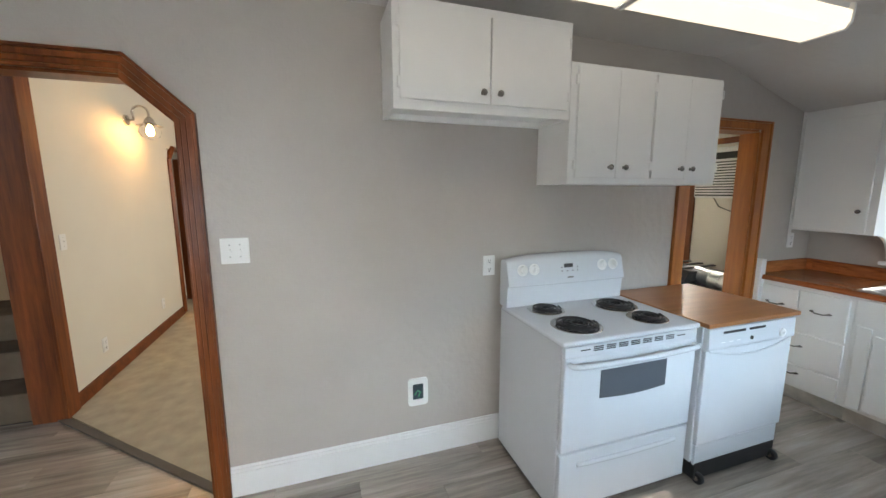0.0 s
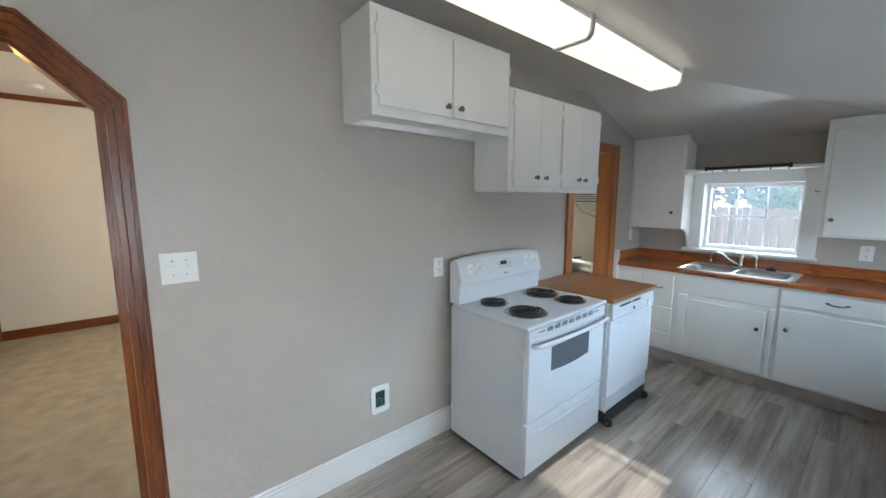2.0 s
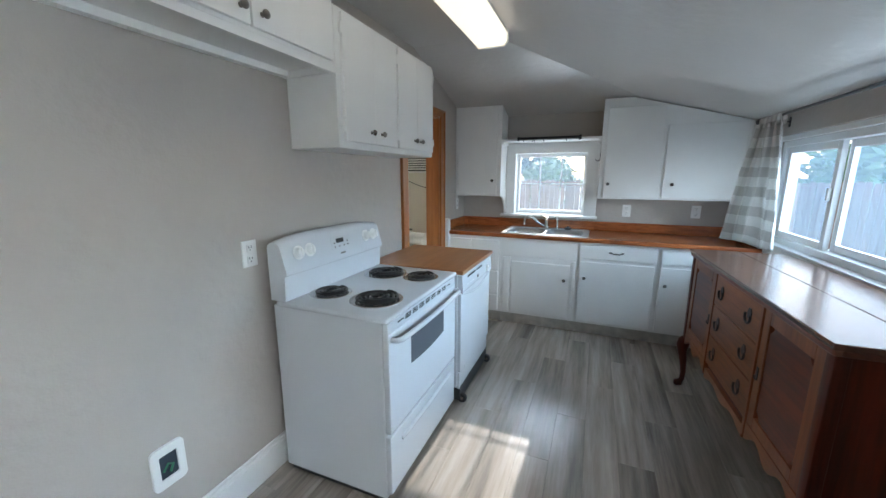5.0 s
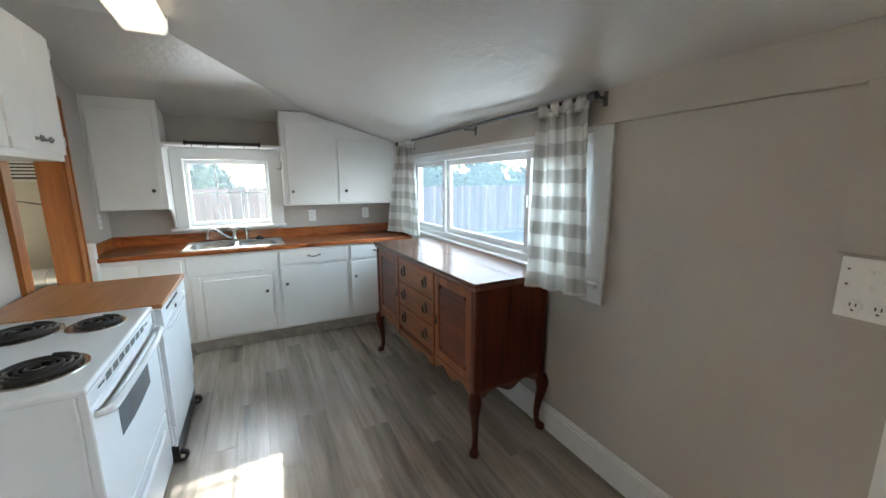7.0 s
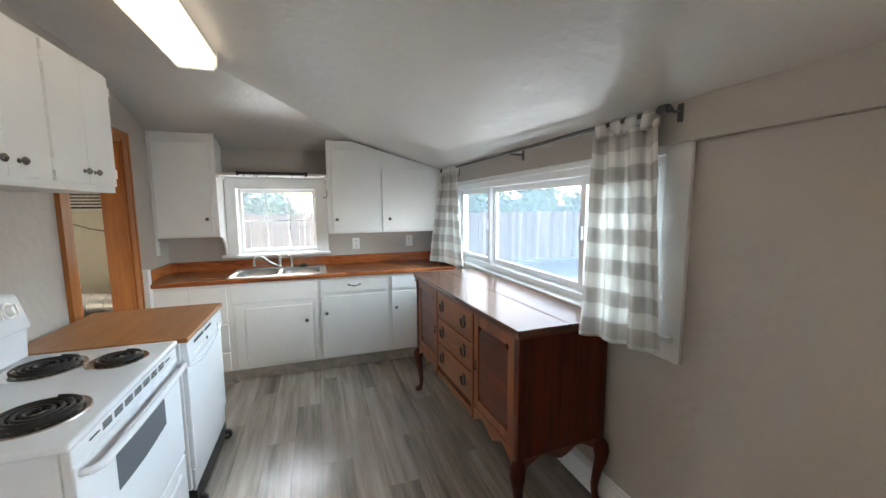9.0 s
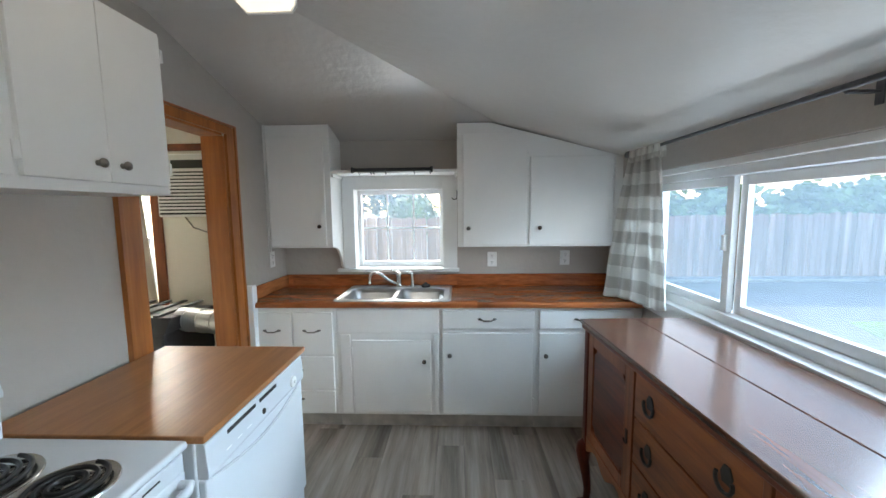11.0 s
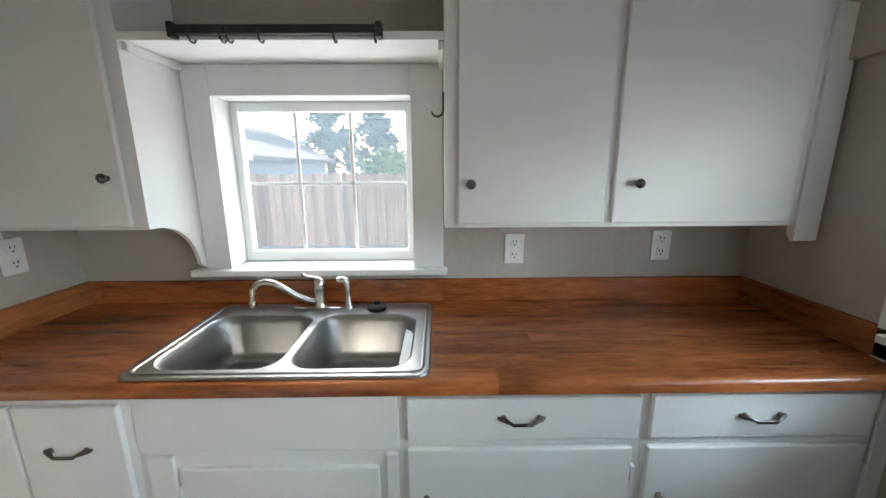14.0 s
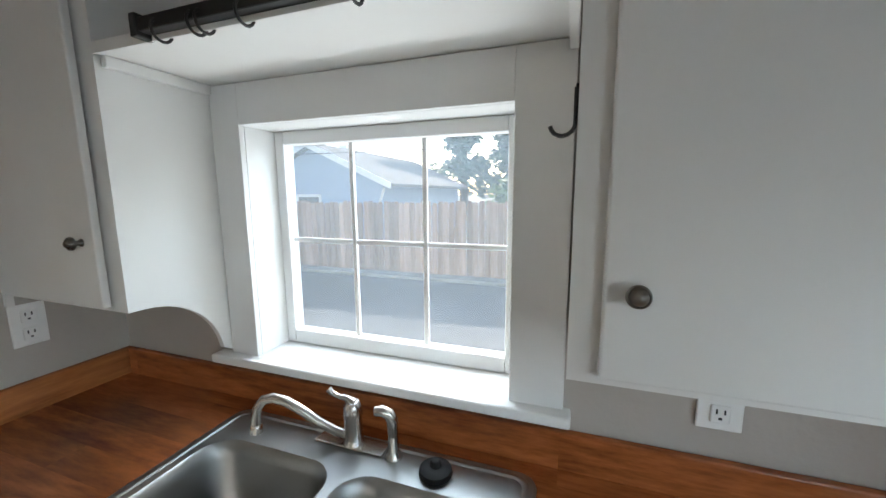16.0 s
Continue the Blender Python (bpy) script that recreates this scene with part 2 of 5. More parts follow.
COUNTER_X = wood("butcher_block_upstand", (0.16, 0.045, 0.014), (0.48, 0.175, 0.058), "x", 0.25, grain=25, stretch=0.15, contrast=(0.33, 0.66), knots=0.07, bumps=0.03)
DWTOP = wood("orange_brown_laminate", (0.28, 0.11, 0.035), (0.42, 0.18, 0.065), "x", 0.35, grain=50, bumps=0.03)
PLANK = wood("grey_vinyl_plank", (0.105, 0.083, 0.067), (0.53, 0.458, 0.39), "x", 0.26, grain=9.5, stretch=0.075, contrast=(0.34, 0.69), random=0.12, bumps=0.025, knots=0.06, spec=1.0)
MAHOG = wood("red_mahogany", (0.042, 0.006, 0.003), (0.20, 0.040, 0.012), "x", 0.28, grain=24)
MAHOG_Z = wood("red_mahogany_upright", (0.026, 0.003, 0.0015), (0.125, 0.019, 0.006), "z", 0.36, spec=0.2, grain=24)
OAK = wood("worn_brown_veneer", (0.10, 0.027, 0.007), (0.32, 0.098, 0.027), "x", 0.34, grain=26)
OAK_Z = wood("worn_brown_veneer_upright", (0.10, 0.027, 0.007), (0.31, 0.092, 0.025), "z", 0.34, grain=26)
SBTOP = wood("worn_red_brown_top", (0.045, 0.015, 0.008), (0.135, 0.052, 0.029), "x", 0.19, spec=0.9, grain=16, knots=0.03)
FENCEWOOD = wood("weathered_cedar", (0.24, 0.13, 0.09), (0.50, 0.33, 0.25), "z", 0.85, grain=10, random=0.25)


def gingham():
    m, nt, b = base("grey_white_check_cotton", 0.9, 0, 0.1)
    uv = nt.nodes.new("ShaderNodeUVMap")
    sep = nt.nodes.new("ShaderNodeSeparateXYZ")
    nt.links.new(uv.outputs[0], sep.inputs[0])
    waves = []
    for k in (0, 1):
        mo = nt.nodes.new("ShaderNodeMath")
        mo.operation = "PINGPONG"
        mo.inputs[1].default_value = 0.070
        nt.links.new(sep.outputs[k], mo.inputs[0])
        gt = nt.nodes.new("ShaderNodeMath")
        gt.operation = "GREATER_THAN"
        gt.inputs[1].default_value = 0.035
        nt.links.new(mo.outputs[0], gt.inputs[0])
        waves.append(gt)
    w = nt.nodes.new("ShaderNodeMath")
    w.operation = "MULTIPLY"
    w.inputs[1].default_value = 0.30
    nt.links.new(waves[0].outputs[0], w.inputs[0])
    ad = nt.nodes.new("ShaderNodeMath")
    ad.operation = "MULTIPLY_ADD"
    ad.inputs[1].default_value = 0.70
    nt.links.new(waves[1].outputs[0], ad.inputs[0])
    nt.links.new(w.outputs[0], ad.inputs[2])
    r = ramp(nt, [(0.0, (0.84, 0.83, 0.80)), (1.0, (0.56, 0.535, 0.505))])
    nt.links.new(ad.outputs[0], r.inputs[0])
    nt.links.new(r.outputs[0], b.inputs["Base Color"])
    tr = nt.nodes.new("ShaderNodeBsdfTranslucent")
    nt.links.new(r.outputs[0], tr.inputs[0])
    mix = nt.nodes.new("ShaderNodeMixShader")
    mix.inputs[0].default_value = 0.42
    nt.links.new(b.outputs[0], mix.inputs[1])
    nt.links.new(tr.outputs[0], mix.inputs[2])
    nt.links.new(mix.outputs[0], nt.nodes["Material Output"].inputs[0])
    weave = node(nt, "ShaderNodeTexNoise", Scale=400.0)
    bump(nt, b, weave.outputs[0], 0.2, 0.002)
    return m


CHECK = gingham()
LINEN = plain("cream_linen", (0.66, 0.60, 0.48), 0.9, var=0.05, spec=0.1)

# ---- mesh helpers ----
ORIGIN = {}


def thing(name, at, label, category, group="", kind=""):
    ob = new(name)
    ob.location = at
    ob.empty_display_size = 0.1
    ORIGIN[ob] = Vector(at)
    return tagged(ob, label, category, group, kind)


def part(name, bm, material, parent=None, label="", smooth=None):
    """Links a bmesh, given in world metres, as one mesh object under a thing or a part."""
    org = ORIGIN.get(parent, Vector())
    bmesh.ops.recalc_face_normals(bm, faces=bm.faces)
    if org.length:
        bmesh.ops.translate(bm, verts=bm.verts, vec=-org)
    me = bpy.data.meshes.new(name)
    bm.to_mesh(me)
    bm.free()
    me.materials.append(material)
    if smooth is not None:
        me.shade_smooth()
        me.set_sharp_from_angle(angle=radians(smooth))
    ob = new(name, me)
    ob.parent = parent
    ORIGIN[ob] = org
    return tagged(ob, label)


def setting(name, bm, material, label, category, smooth=None):
    return tagged(part(name, bm, material, None, label, smooth), label, category, kind="structure")


def B():
    return bmesh.new()


def box(bm, x0, x1, y0, y1, z0, z1, r=0.0, seg=2):
    t = bmesh.new()
    bmesh.ops.create_cube(t, size=1.0)
    m = Matrix.Translation(((x0 + x1) / 2, (y0 + y1) / 2, (z0 + z1) / 2)) @ Matrix.Diagonal((abs(x1 - x0), abs(y1 - y0), abs(z1 - z0), 1))
    bmesh.ops.transform(t, matrix=m, verts=t.verts)
    if r:
        bmesh.ops.bevel(t, geom=t.edges[:], offset=r, segments=seg, profile=0.5, affect="EDGES")
    return merge(bm, t)


def merge(bm, t, m=None):
    me = bpy.data.meshes.new("scrap")
    if m is not None:
        bmesh.ops.transform(t, matrix=m, verts=t.verts)
    t.to_mesh(me)
    t.free()
    bm.from_mesh(me)
    bpy.data.meshes.remove(me)
    return bm


def prism(bm, pts, axis, a, b, r=0.0):
    """A flat outline pushed from a to b along an axis; the outline is given in the other two axes, in order."""
    t = bmesh.new()
    k = "xyz".index(axis)
    vs = []
    for p in pts:
        c = list(p)
        c.insert(k, a)
        vs.append(t.verts.new(c))
    f = t.faces.new(vs)
    ex = bmesh.ops.extrude_face_region(t, geom=[f])
    mv = [v for v in ex["geom"] if isinstance(v, bmesh.types.BMVert)]
    d = [0, 0, 0]
    d[k] = b - a
    bmesh.ops.translate(t, verts=mv, vec=d)
    if r:
        bmesh.ops.bevel(t, geom=t.edges[:], offset=r, segments=2, profile=0.5, affect="EDGES")
    bmesh.ops.recalc_face_normals(t, faces=t.faces)
    return merge(bm, t)


def lathe(bm, profile, m, n=20):
    """A turned shape: profile of (radius, height) about z, placed by m."""
    t = bmesh.new()
    rings = []
    for r, h in profile:
        rings.append([t.verts.new((max(r, 1e-4) * math.cos(2 * math.pi * i / n), max(r, 1e-4) * math.sin(2 * math.pi * i / n), h)) for i in range(n)])
    for a, b in zip(rings, rings[1:]):
        for i in range(n):
            t.faces.new((a[i], a[(i + 1) % n], b[(i + 1) % n], b[i]))
    t.faces.new(rings[0])
    t.faces.new(rings[-1])
    bmesh.ops.recalc_face_normals(t, faces=t.faces)
    return merge(bm, t, m)


def tube(bm, pts, r, n=8, radii=None):
    pts = [Vector(p) for p in pts]
    t = bmesh.new()
    rings, side = [], None
    for i, p in enumerate(pts):
        d = (pts[min(i + 1, len(pts) - 1)] - pts[max(i - 1, 0)]).normalized()
        if side is None:
            side = d.orthogonal().normalized()
        side = (side - d * side.dot(d)).normalized()
        up = d.cross(side)
        q = radii[i] if radii else r
        rings.append([t.verts.new(p + q * (math.cos(2 * math.pi * k / n) * side + math.sin(2 * math.pi * k / n) * up)) for k in range(n)])
    for a, b in zip(rings, rings[1:]):
        for i in range(n):
            t.faces.new((a[i], a[(i + 1) % n], b[(i + 1) % n], b[i]))
    t.faces.new(rings[0])
    t.faces.new(rings[-1])
    bmesh.ops.recalc_face_normals(t, faces=t.faces)
    return merge(bm, t)


def arc(c, r, a0, a1, n, plane="xz"):
    out = []
    for i in range(n + 1):
        a = radians(a0 + (a1 - a0) * i / n)
        u, v = r * math.cos(a), r * math.sin(a)
        out.append(tuple(Vector(c) + Vector({"xz": (u, 0, v), "yz": (0, u, v), "xy": (u, v, 0)}[plane])))
    return out


FACE_X, FACE_Y, FACE_S = pose(0, 0, 0, 0, -90, 0), pose(0, 0, 0, 90, 0, 0), pose(0, 0, 0, -90, 0, 0)  # turned axes: towards -x, -y, +y


def at(x, y, z, turn):
    return Matrix.Translation((x, y, z)) @ turn

# ---- the kitchen's shell ----
NORTH, SOUTH, EAST, WEST = 2.25, -0.53, 4.07, -2.3
FZ = -0.04  # the finished floor

bm = B()
box(bm, -3.4, 4.2, -0.6, 2.3, -0.2, FZ - 0.006)
box(bm, -3.4, -0.58, 2.3, 3.5, -0.2, FZ - 0.006)
floor = setting("floor", bm, plain("dark_plank_joint", (0.05, 0.045, 0.04), 0.6), "grey wood-look vinyl plank floor", "floor")

bm = B()
box(bm, -0.57, 2.59, NORTH, NORTH + 0.12, -0.1, 3.0)
box(bm, 2.59, 3.29, NORTH, NORTH + 0.12, 2.085, 3.0)
box(bm, 3.29, 4.21, NORTH, NORTH + 0.12, -0.1, 3.0)
box(bm, -2.42, -2.0, NORTH, NORTH + 0.12, -0.1, 3.0)
prism(bm, [(-0.57, 3.0), (-2.0, 3.0), (-2.0, 1.93), (-1.79, 2.12), (-0.80, 2.12), (-0.60, 1.93), (-0.57, 1.93)], "y", NORTH, NORTH + 0.12)
wall_north = setting("wall_north", bm, WALL, "greige painted plaster wall with a clipped-corner archway", "wall")

bm = B()
box(bm, EAST, EAST + 0.16, -0.67, 0.862, -0.1, 2.5)
box(bm, EAST, EAST + 0.16, 1.642, NORTH, -0.1, 2.5)
box(bm, EAST, EAST + 0.16, 0.862, 1.642, -0.1, 1.05)
box(bm, EAST, EAST + 0.16, 0.862, 1.642, 1.764, 2.5)
setting("wall_east", bm, WALL, "greige wall behind the sink counter", "wall")

bm = B()
box(bm, 3.47, EAST, SOUTH - 0.14, SOUTH, -0.1, 2.3)
box(bm, 0.97, 3.47, SOUTH - 0.14, SOUTH, -0.1, 0.98)
box(bm, 0.97, 3.47, SOUTH - 0.14, SOUTH, 1.78, 2.3)
box(bm, -0.19, 0.97, SOUTH - 0.14, SOUTH, -0.1, 2.3)
box(bm, -1.06, -0.19, SOUTH - 0.14, SOUTH, 1.80, 2.3)
box(bm, -2.42, -1.06, SOUTH - 0.14, SOUTH, -0.1, 2.3)
setting("wall_south", bm, WALL, "greige wall with the wide window and the outer door", "wall")

bm = B()
box(bm, WEST - 0.12, WEST, SOUTH, NORTH, -0.1, 2.7)
setting("wall_west", bm, WALL, "plain greige wall", "wall")

bm = B()
A, Bp, C, D = (-2.4, 2.36, 2.55), (2.757, 2.36, 2.55), (2.757, 1.565, 2.55), (-2.4, 1.565, 2.55)
E1, F1, G1, H1 = (4.2, 2.36, 2.117), (4.2, 0.051, 2.117), (4.2, -0.65, 1.916), (-2.4, -0.65, 1.916)
vs = [bm.verts.new(p) for p in (A, Bp, C, D, E1, F1, G1, H1)]
for idx in ((0, 1, 2, 3), (1, 4, 5, 2), (3, 2, 5, 6, 7)):
    bm.faces.new([vs[i] for i in idx])
top = bmesh.ops.extrude_face_region(bm, geom=bm.faces[:])
bmesh.ops.translate(bm, verts=[v for v in top["geom"] if isinstance(v, bmesh.types.BMVert)], vec=(0, 0, 0.1))
setting("ceiling", bm, CEIL, "greige painted ceiling sloping down to the windows", "ceiling")

bm = B()
box(bm, -2.3, 3.79, SOUTH, SOUTH + 0.035, 1.80, 1.975, 0.004)
setting("trim_band", bm, WALL, "flat painted board band above the window and door", "trim")


def baseboard(bm, axis, a, b, face, sgn, h=0.135):
    for d, z0, z1 in ((0.016, FZ, h * 0.74), (0.012, h * 0.74, h * 0.88), (0.007, h * 0.88, h)):
        if axis == "x":
            box(bm, a, b, face, face + sgn * d, z0, z1, 0.0015)
        else:
            box(bm, face, face + sgn * d, a, b, z0, z1, 0.0015)


bm = B()
baseboard(bm, "x", -0.525, 2.48, NORTH, -1)
setting("baseboard_north", bm, TRIMW, "white moulded baseboard", "baseboard")
bm = B()
baseboard(bm, "x", -0.111, 3.47, SOUTH, 1)
setting("baseboard_south", bm, TRIMW, "white moulded baseboard", "baseboard")


def casing_strip(bm, outer, inner, y0, bands):
    """Mitred casing between two outlines in the wall's plane; bands of (from, to, depth) across its width."""
    for f0, f1, d in bands:
        for (o0, o1), (i0, i1) in zip(zip(outer, outer[1:]), zip(inner, inner[1:])):
            mixp = lambda o, i, f: (o[0] + (i[0] - o[0]) * f, o[1] + (i[1] - o[1]) * f)  # noqa: E731
            prism(bm, [mixp(o0, i0, f0), mixp(o1, i1, f0), mixp(o1, i1, f1), mixp(o0, i0, f1)], "y", y0, y0 - d, 0.0015)


OUT = [(-0.525, FZ), (-0.525, 1.965), (-0.775, 2.20), (-1.815, 2.20), (-2.075, 1.965), (-2.075, FZ)]
INN = [(-0.605, FZ), (-0.605, 1.93), (-0.805, 2.115), (-1.785, 2.115), (-1.995, 1.93), (-1.995, FZ)]
arch = thing("archway_trim", (-1.3, NORTH, 0), "red-brown stained wooden trim round the clipped archway", "door trim", kind="structure")
bm = B()
casing_strip(bm, OUT, INN, NORTH, [(0, 0.16, 0.030), (0.18, 0.50, 0.022), (0.52, 0.80, 0.017), (0.82, 1.0, 0.012)])
part("casing", bm, TRIMWOOD, arch)
bm = B()
LIN = [(-0.62, FZ), (-0.62, 1.924), (-0.811, 2.10), (-1.78, 2.10), (-1.98, 1.924), (-1.98, FZ)]
casing_strip(bm, INN, LIN, NORTH + 0.125, [(0, 1, 0.12)])
part("jamb_lining", bm, TRIMWOOD, arch)

door2 = thing("doorway_trim", (2.95, NORTH, 0), "knotty pine casing and jambs of the open doorway", "door trim", kind="structure")
bm = B()
casing_strip(bm, [(2.475, FZ), (2.475, 2.14), (3.40, 2.14), (3.40, FZ)], [(2.585, FZ), (2.585, 2.075), (3.30, 2.075), (3.30, FZ)], NORTH,
             [(0, 0.2, 0.026), (0.22, 1.0, 0.018)])
part("casing", bm, PINE, door2)
bm = B()
box(bm, 2.588, 2.61, NORTH - 0.004, NORTH + 0.14, FZ, 2.06, 0.002)
part("jamb_left", bm, PINE, door2)
bm = B()
box(bm, 3.275, 3.297, NORTH - 0.004, NORTH + 0.14, FZ, 2.06, 0.002)
part("jamb_right", bm, PINE, door2)
bm = B()
box(bm, 2.61, 3.275, NORTH - 0.004, NORTH + 0.14, 2.06, 2.082, 0.002)
part("jamb_head", bm, PINE, door2)

# ---- the wide window in the south wall ----
win = thing("window_1", (2.3, SOUTH, 0.98), "wide white vinyl slider window with three lights", "window", kind="structure")
bm = B()
for x0, x1, z0, z1 in ((0.87, 0.985, 0.90, 1.80), (3.455, 3.55, 0.90, 1.80), (0.985, 3.455, 1.765, 1.80), (0.985, 3.455, 0.90, 0.985)):
    box(bm, x0, x1, SOUTH, SOUTH + 0.02, z0, z1, 0.003)
part("casing", bm, TRIMW, win)
bm = B()
box(bm, 0.90, 3.53, SOUTH - 0.03, SOUTH + 0.045, 0.985, 1.01, 0.004)
part("sill", bm, TRIMW, win)
bm = B()
for x0, x1, z0, z1 in ((0.985, 1.035, 1.01, 1.765), (3.405, 3.455, 1.01, 1.765), (1.035, 3.405, 1.72, 1.765), (1.035, 3.405, 1.01, 1.055)):
    box(bm, x0, x1, SOUTH - 0.11, SOUTH - 0.01, z0, z1, 0.004)
part("frame", bm, VINYL, win)


def sash(name, x0, x1, y, w=0.045):
    bm = B()
    z0, z1 = 1.056, 1.719
    for a, b, c, d in ((x0, x0 + w, z0, z1), (x1 - w, x1, z0, z1), (x0 + w, x1 - w, z1 - w, z1), (x0 + w, x1 - w, z0, z0 + w)):
        box(bm, a, b, y - 0.015, y + 0.015, c, d, 0.003)
    s = part(name, bm, VINYL, win)
    bm = B()
    box(bm, x0 + w - 0.004, x1 - w + 0.004, y - 0.003, y + 0.003, z0 + w - 0.004, z1 - w + 0.004)
    g = part("pane", bm, GLASS, s)
    g.visible_shadow = False
    return s


sash("sash_sliding", 2.73, 3.40, SOUTH - 0.045)
sash("sash_fixed", 1.52, 2.735, SOUTH - 0.082)
sash("sash_sliding", 1.04, 1.565, SOUTH - 0.045)
for x in (2.76, 1.54):
    bm = B()
    box(bm, x - 0.012, x + 0.012, SOUTH - 0.032, SOUTH - 0.012, 1.36, 1.44, 0.005)
    part("latch", bm, VINYL, win)

# ---- the window over the sink ----
win2 = thing("window_2", (EAST, 1.25, 1.10), "white six-pane window over the sink", "window", kind="structure")
bm = B()
for y0, y1, z0, z1 in ((1.63, 1.73, 1.078, 1.862), (0.752, 0.874, 1.078, 1.862), (0.874, 1.63, 1.752, 1.862)):
    box(bm, EAST - 0.018, EAST, y0, y1, z0, z1, 0.002)
part("surround", bm, TRIMW, win2)
bm = B()
box(bm, EAST - 0.045, EAST + 0.155, 0.8645, 1.6395, 1.052, 1.077, 0.003)
box(bm, EAST - 0.05, EAST - 0.0005, 0.735, 1.785, 1.05, 1.0775, 0.006)
part("sill", bm, TRIMW, win2)
bm = B()
for y0, y1, z0, z1 in ((1.63, 1.6415, 1.078, 1.7635), (0.8625, 0.874, 1.078, 1.7635), (0.874, 1.63, 1.752, 1.7635)):
    box(bm, EAST + 0.001, EAST + 0.158, y0, y1, z0, z1)
part("reveal", bm, TRIMW, win2)
bm = B()
for y0, y1, z0, z1 in ((1.597, 1.6295, 1.0785, 1.7515), (0.8745, 0.907, 1.0785, 1.7515), (0.907, 1.597, 1.712, 1.7515), (0.907, 1.597, 1.0785, 1.122)):
    box(bm, EAST + 0.11, EAST + 0.155, y0, y1, z0, z1, 0.004)
part("frame", bm, VINYL, win2)
for y in (1.140, 1.372):
    bm = B()
    box(bm, EAST + 0.13, EAST + 0.142, y - 0.007, y + 0.007, 1.122, 1.712, 0.002)
    part("muntin", bm, VINYL, win2)
for y0, y1 in ((0.907, 1.133), (1.147, 1.365), (1.379, 1.597)):
    bm = B()
    box(bm, EAST + 0.131, EAST + 0.141, y0, y1, 1.411, 1.425, 0.002)
    part("muntin", bm, VINYL, win2)
bm = B()
box(bm, EAST + 0.145, EAST + 0.149, 0.907, 1.597, 1.122, 1.712)
part("pane", bm, SUNGLASS, win2).visible_shadow = False

# ---- outer door ----
door = thing("door_1", (-0.6, SOUTH, 0), "white painted panelled outer door with a glazed light", "door", kind="structure")
bm = B()
box(bm, -0.2165, -0.112, SOUTH, SOUTH + 0.022, FZ, 1.80, 0.003)
part("casing", bm, TRIMW, door)
# Near-black strip behind the leaf's edge paints in the shade of the gap.
bm = B()
box(bm, -0.30, -0.191, SOUTH - 0.075, SOUTH - 0.047, FZ, 1.80)
box(bm, -0.2155, -0.191, SOUTH - 0.047, SOUTH - 0.002, FZ, 1.80)
part("gap_shade", bm, SHADOWGAP, door, "door stop coloured near-black as the shade of the edge gap")
bm = B()
x0, x1 = -1.055, -0.2215
for a, b, c, d in ((x0, x0 + 0.12, 0.01, 1.79), (x1 - 0.12, x1, 0.01, 1.79), (x0 + 0.12, x1 - 0.12, 1.66, 1.79), (x0 + 0.12, x1 - 0.12, 0.78, 0.98), (x0 + 0.12, x1 - 0.12, 0.01, 0.22)):
    box(bm, a, b, SOUTH - 0.045, SOUTH - 0.002, c, d, 0.002)
leaf = part("door_leaf", bm, TRIMW, door)
bm = B()
box(bm, x0 + 0.12, x1 - 0.12, SOUTH - 0.035, SOUTH - 0.014, 0.22, 0.78, 0.004)
part("panel", bm, TRIMW, door)
bm = B()
for a, b, c, d in ((x0 + 0.12, x0 + 0.15, 0.98, 1.66), (x1 - 0.15, x1 - 0.12, 0.98, 1.66), (x0 + 0.15, x1 - 0.15, 1.63, 1.66), (x0 + 0.15, x1 - 0.15, 0.98, 1.01)):
    box(bm, a, b, SOUTH - 0.04, SOUTH - 0.008, c, d, 0.004)
part("glazing_bead", bm, TRIMW, door)
bm = B()
box(bm, x0 + 0.15, x1 - 0.15, SOUTH - 0.026, SOUTH - 0.022, 1.01, 1.63)
part("pane", bm, GLASS, door).visible_shadow = False
bm = B()
prism(bm, [(-0.226, 1.258), (-0.226, 1.342)] + [(-0.272 + 0.042 * math.cos(radians(a)) * 1.2, 1.30 + 0.042 * math.sin(radians(a))) for a in range(90, 271, 15)], "y", SOUTH - 0.002, SOUTH + 0.026, 0.003)
latch = part("night_latch", bm, BRASS, door, "aged brass surface night latch", 40)
bm = B()
lathe(bm, [(0.026, 0), (0.026, 0.008), (0.019, 0.012), (0.017, 0.022), (0.012, 0.026), (0, 0.026)], at(-0.286, SOUTH + 0.026, 1.30, FACE_S), 20)
box(bm, -0.290, -0.282, SOUTH + 0.045, SOUTH + 0.064, 1.282, 1.318, 0.003)
part("turn_knob", bm, BRASS, latch, "", 40)
for x, z in ((-0.236, 1.330), (-0.236, 1.270), (-0.262, 1.330), (-0.262, 1.270)):
    bm = B()
    lathe(bm, [(0.005, 0), (0.005, 0.0015), (0.003, 0.002)], at(x, SOUTH + 0.026, z, FACE_S), 10)
    part("screw", bm, PEWTER, latch)
bm = B()
box(bm, -0.223, -0.184, SOUTH + 0.0222, SOUTH + 0.030, 1.258, 1.342, 0.003)
for z in (1.268, 1.300, 1.332):
    box(bm, -0.221, -0.200, SOUTH + 0.029, SOUTH + 0.045, z - 0.008, z + 0.008, 0.002)
keeper = part("keeper", bm, BRASS, door, "aged brass latch keeper with slots")
bm = B()
box(bm, -0.328, -0.262, SOUTH - 0.002, SOUTH + 0.006, 0.60, 0.797, 0.003)
plate = part("knob_plate", bm, IRON, door, "black knob plate")
bm = B()
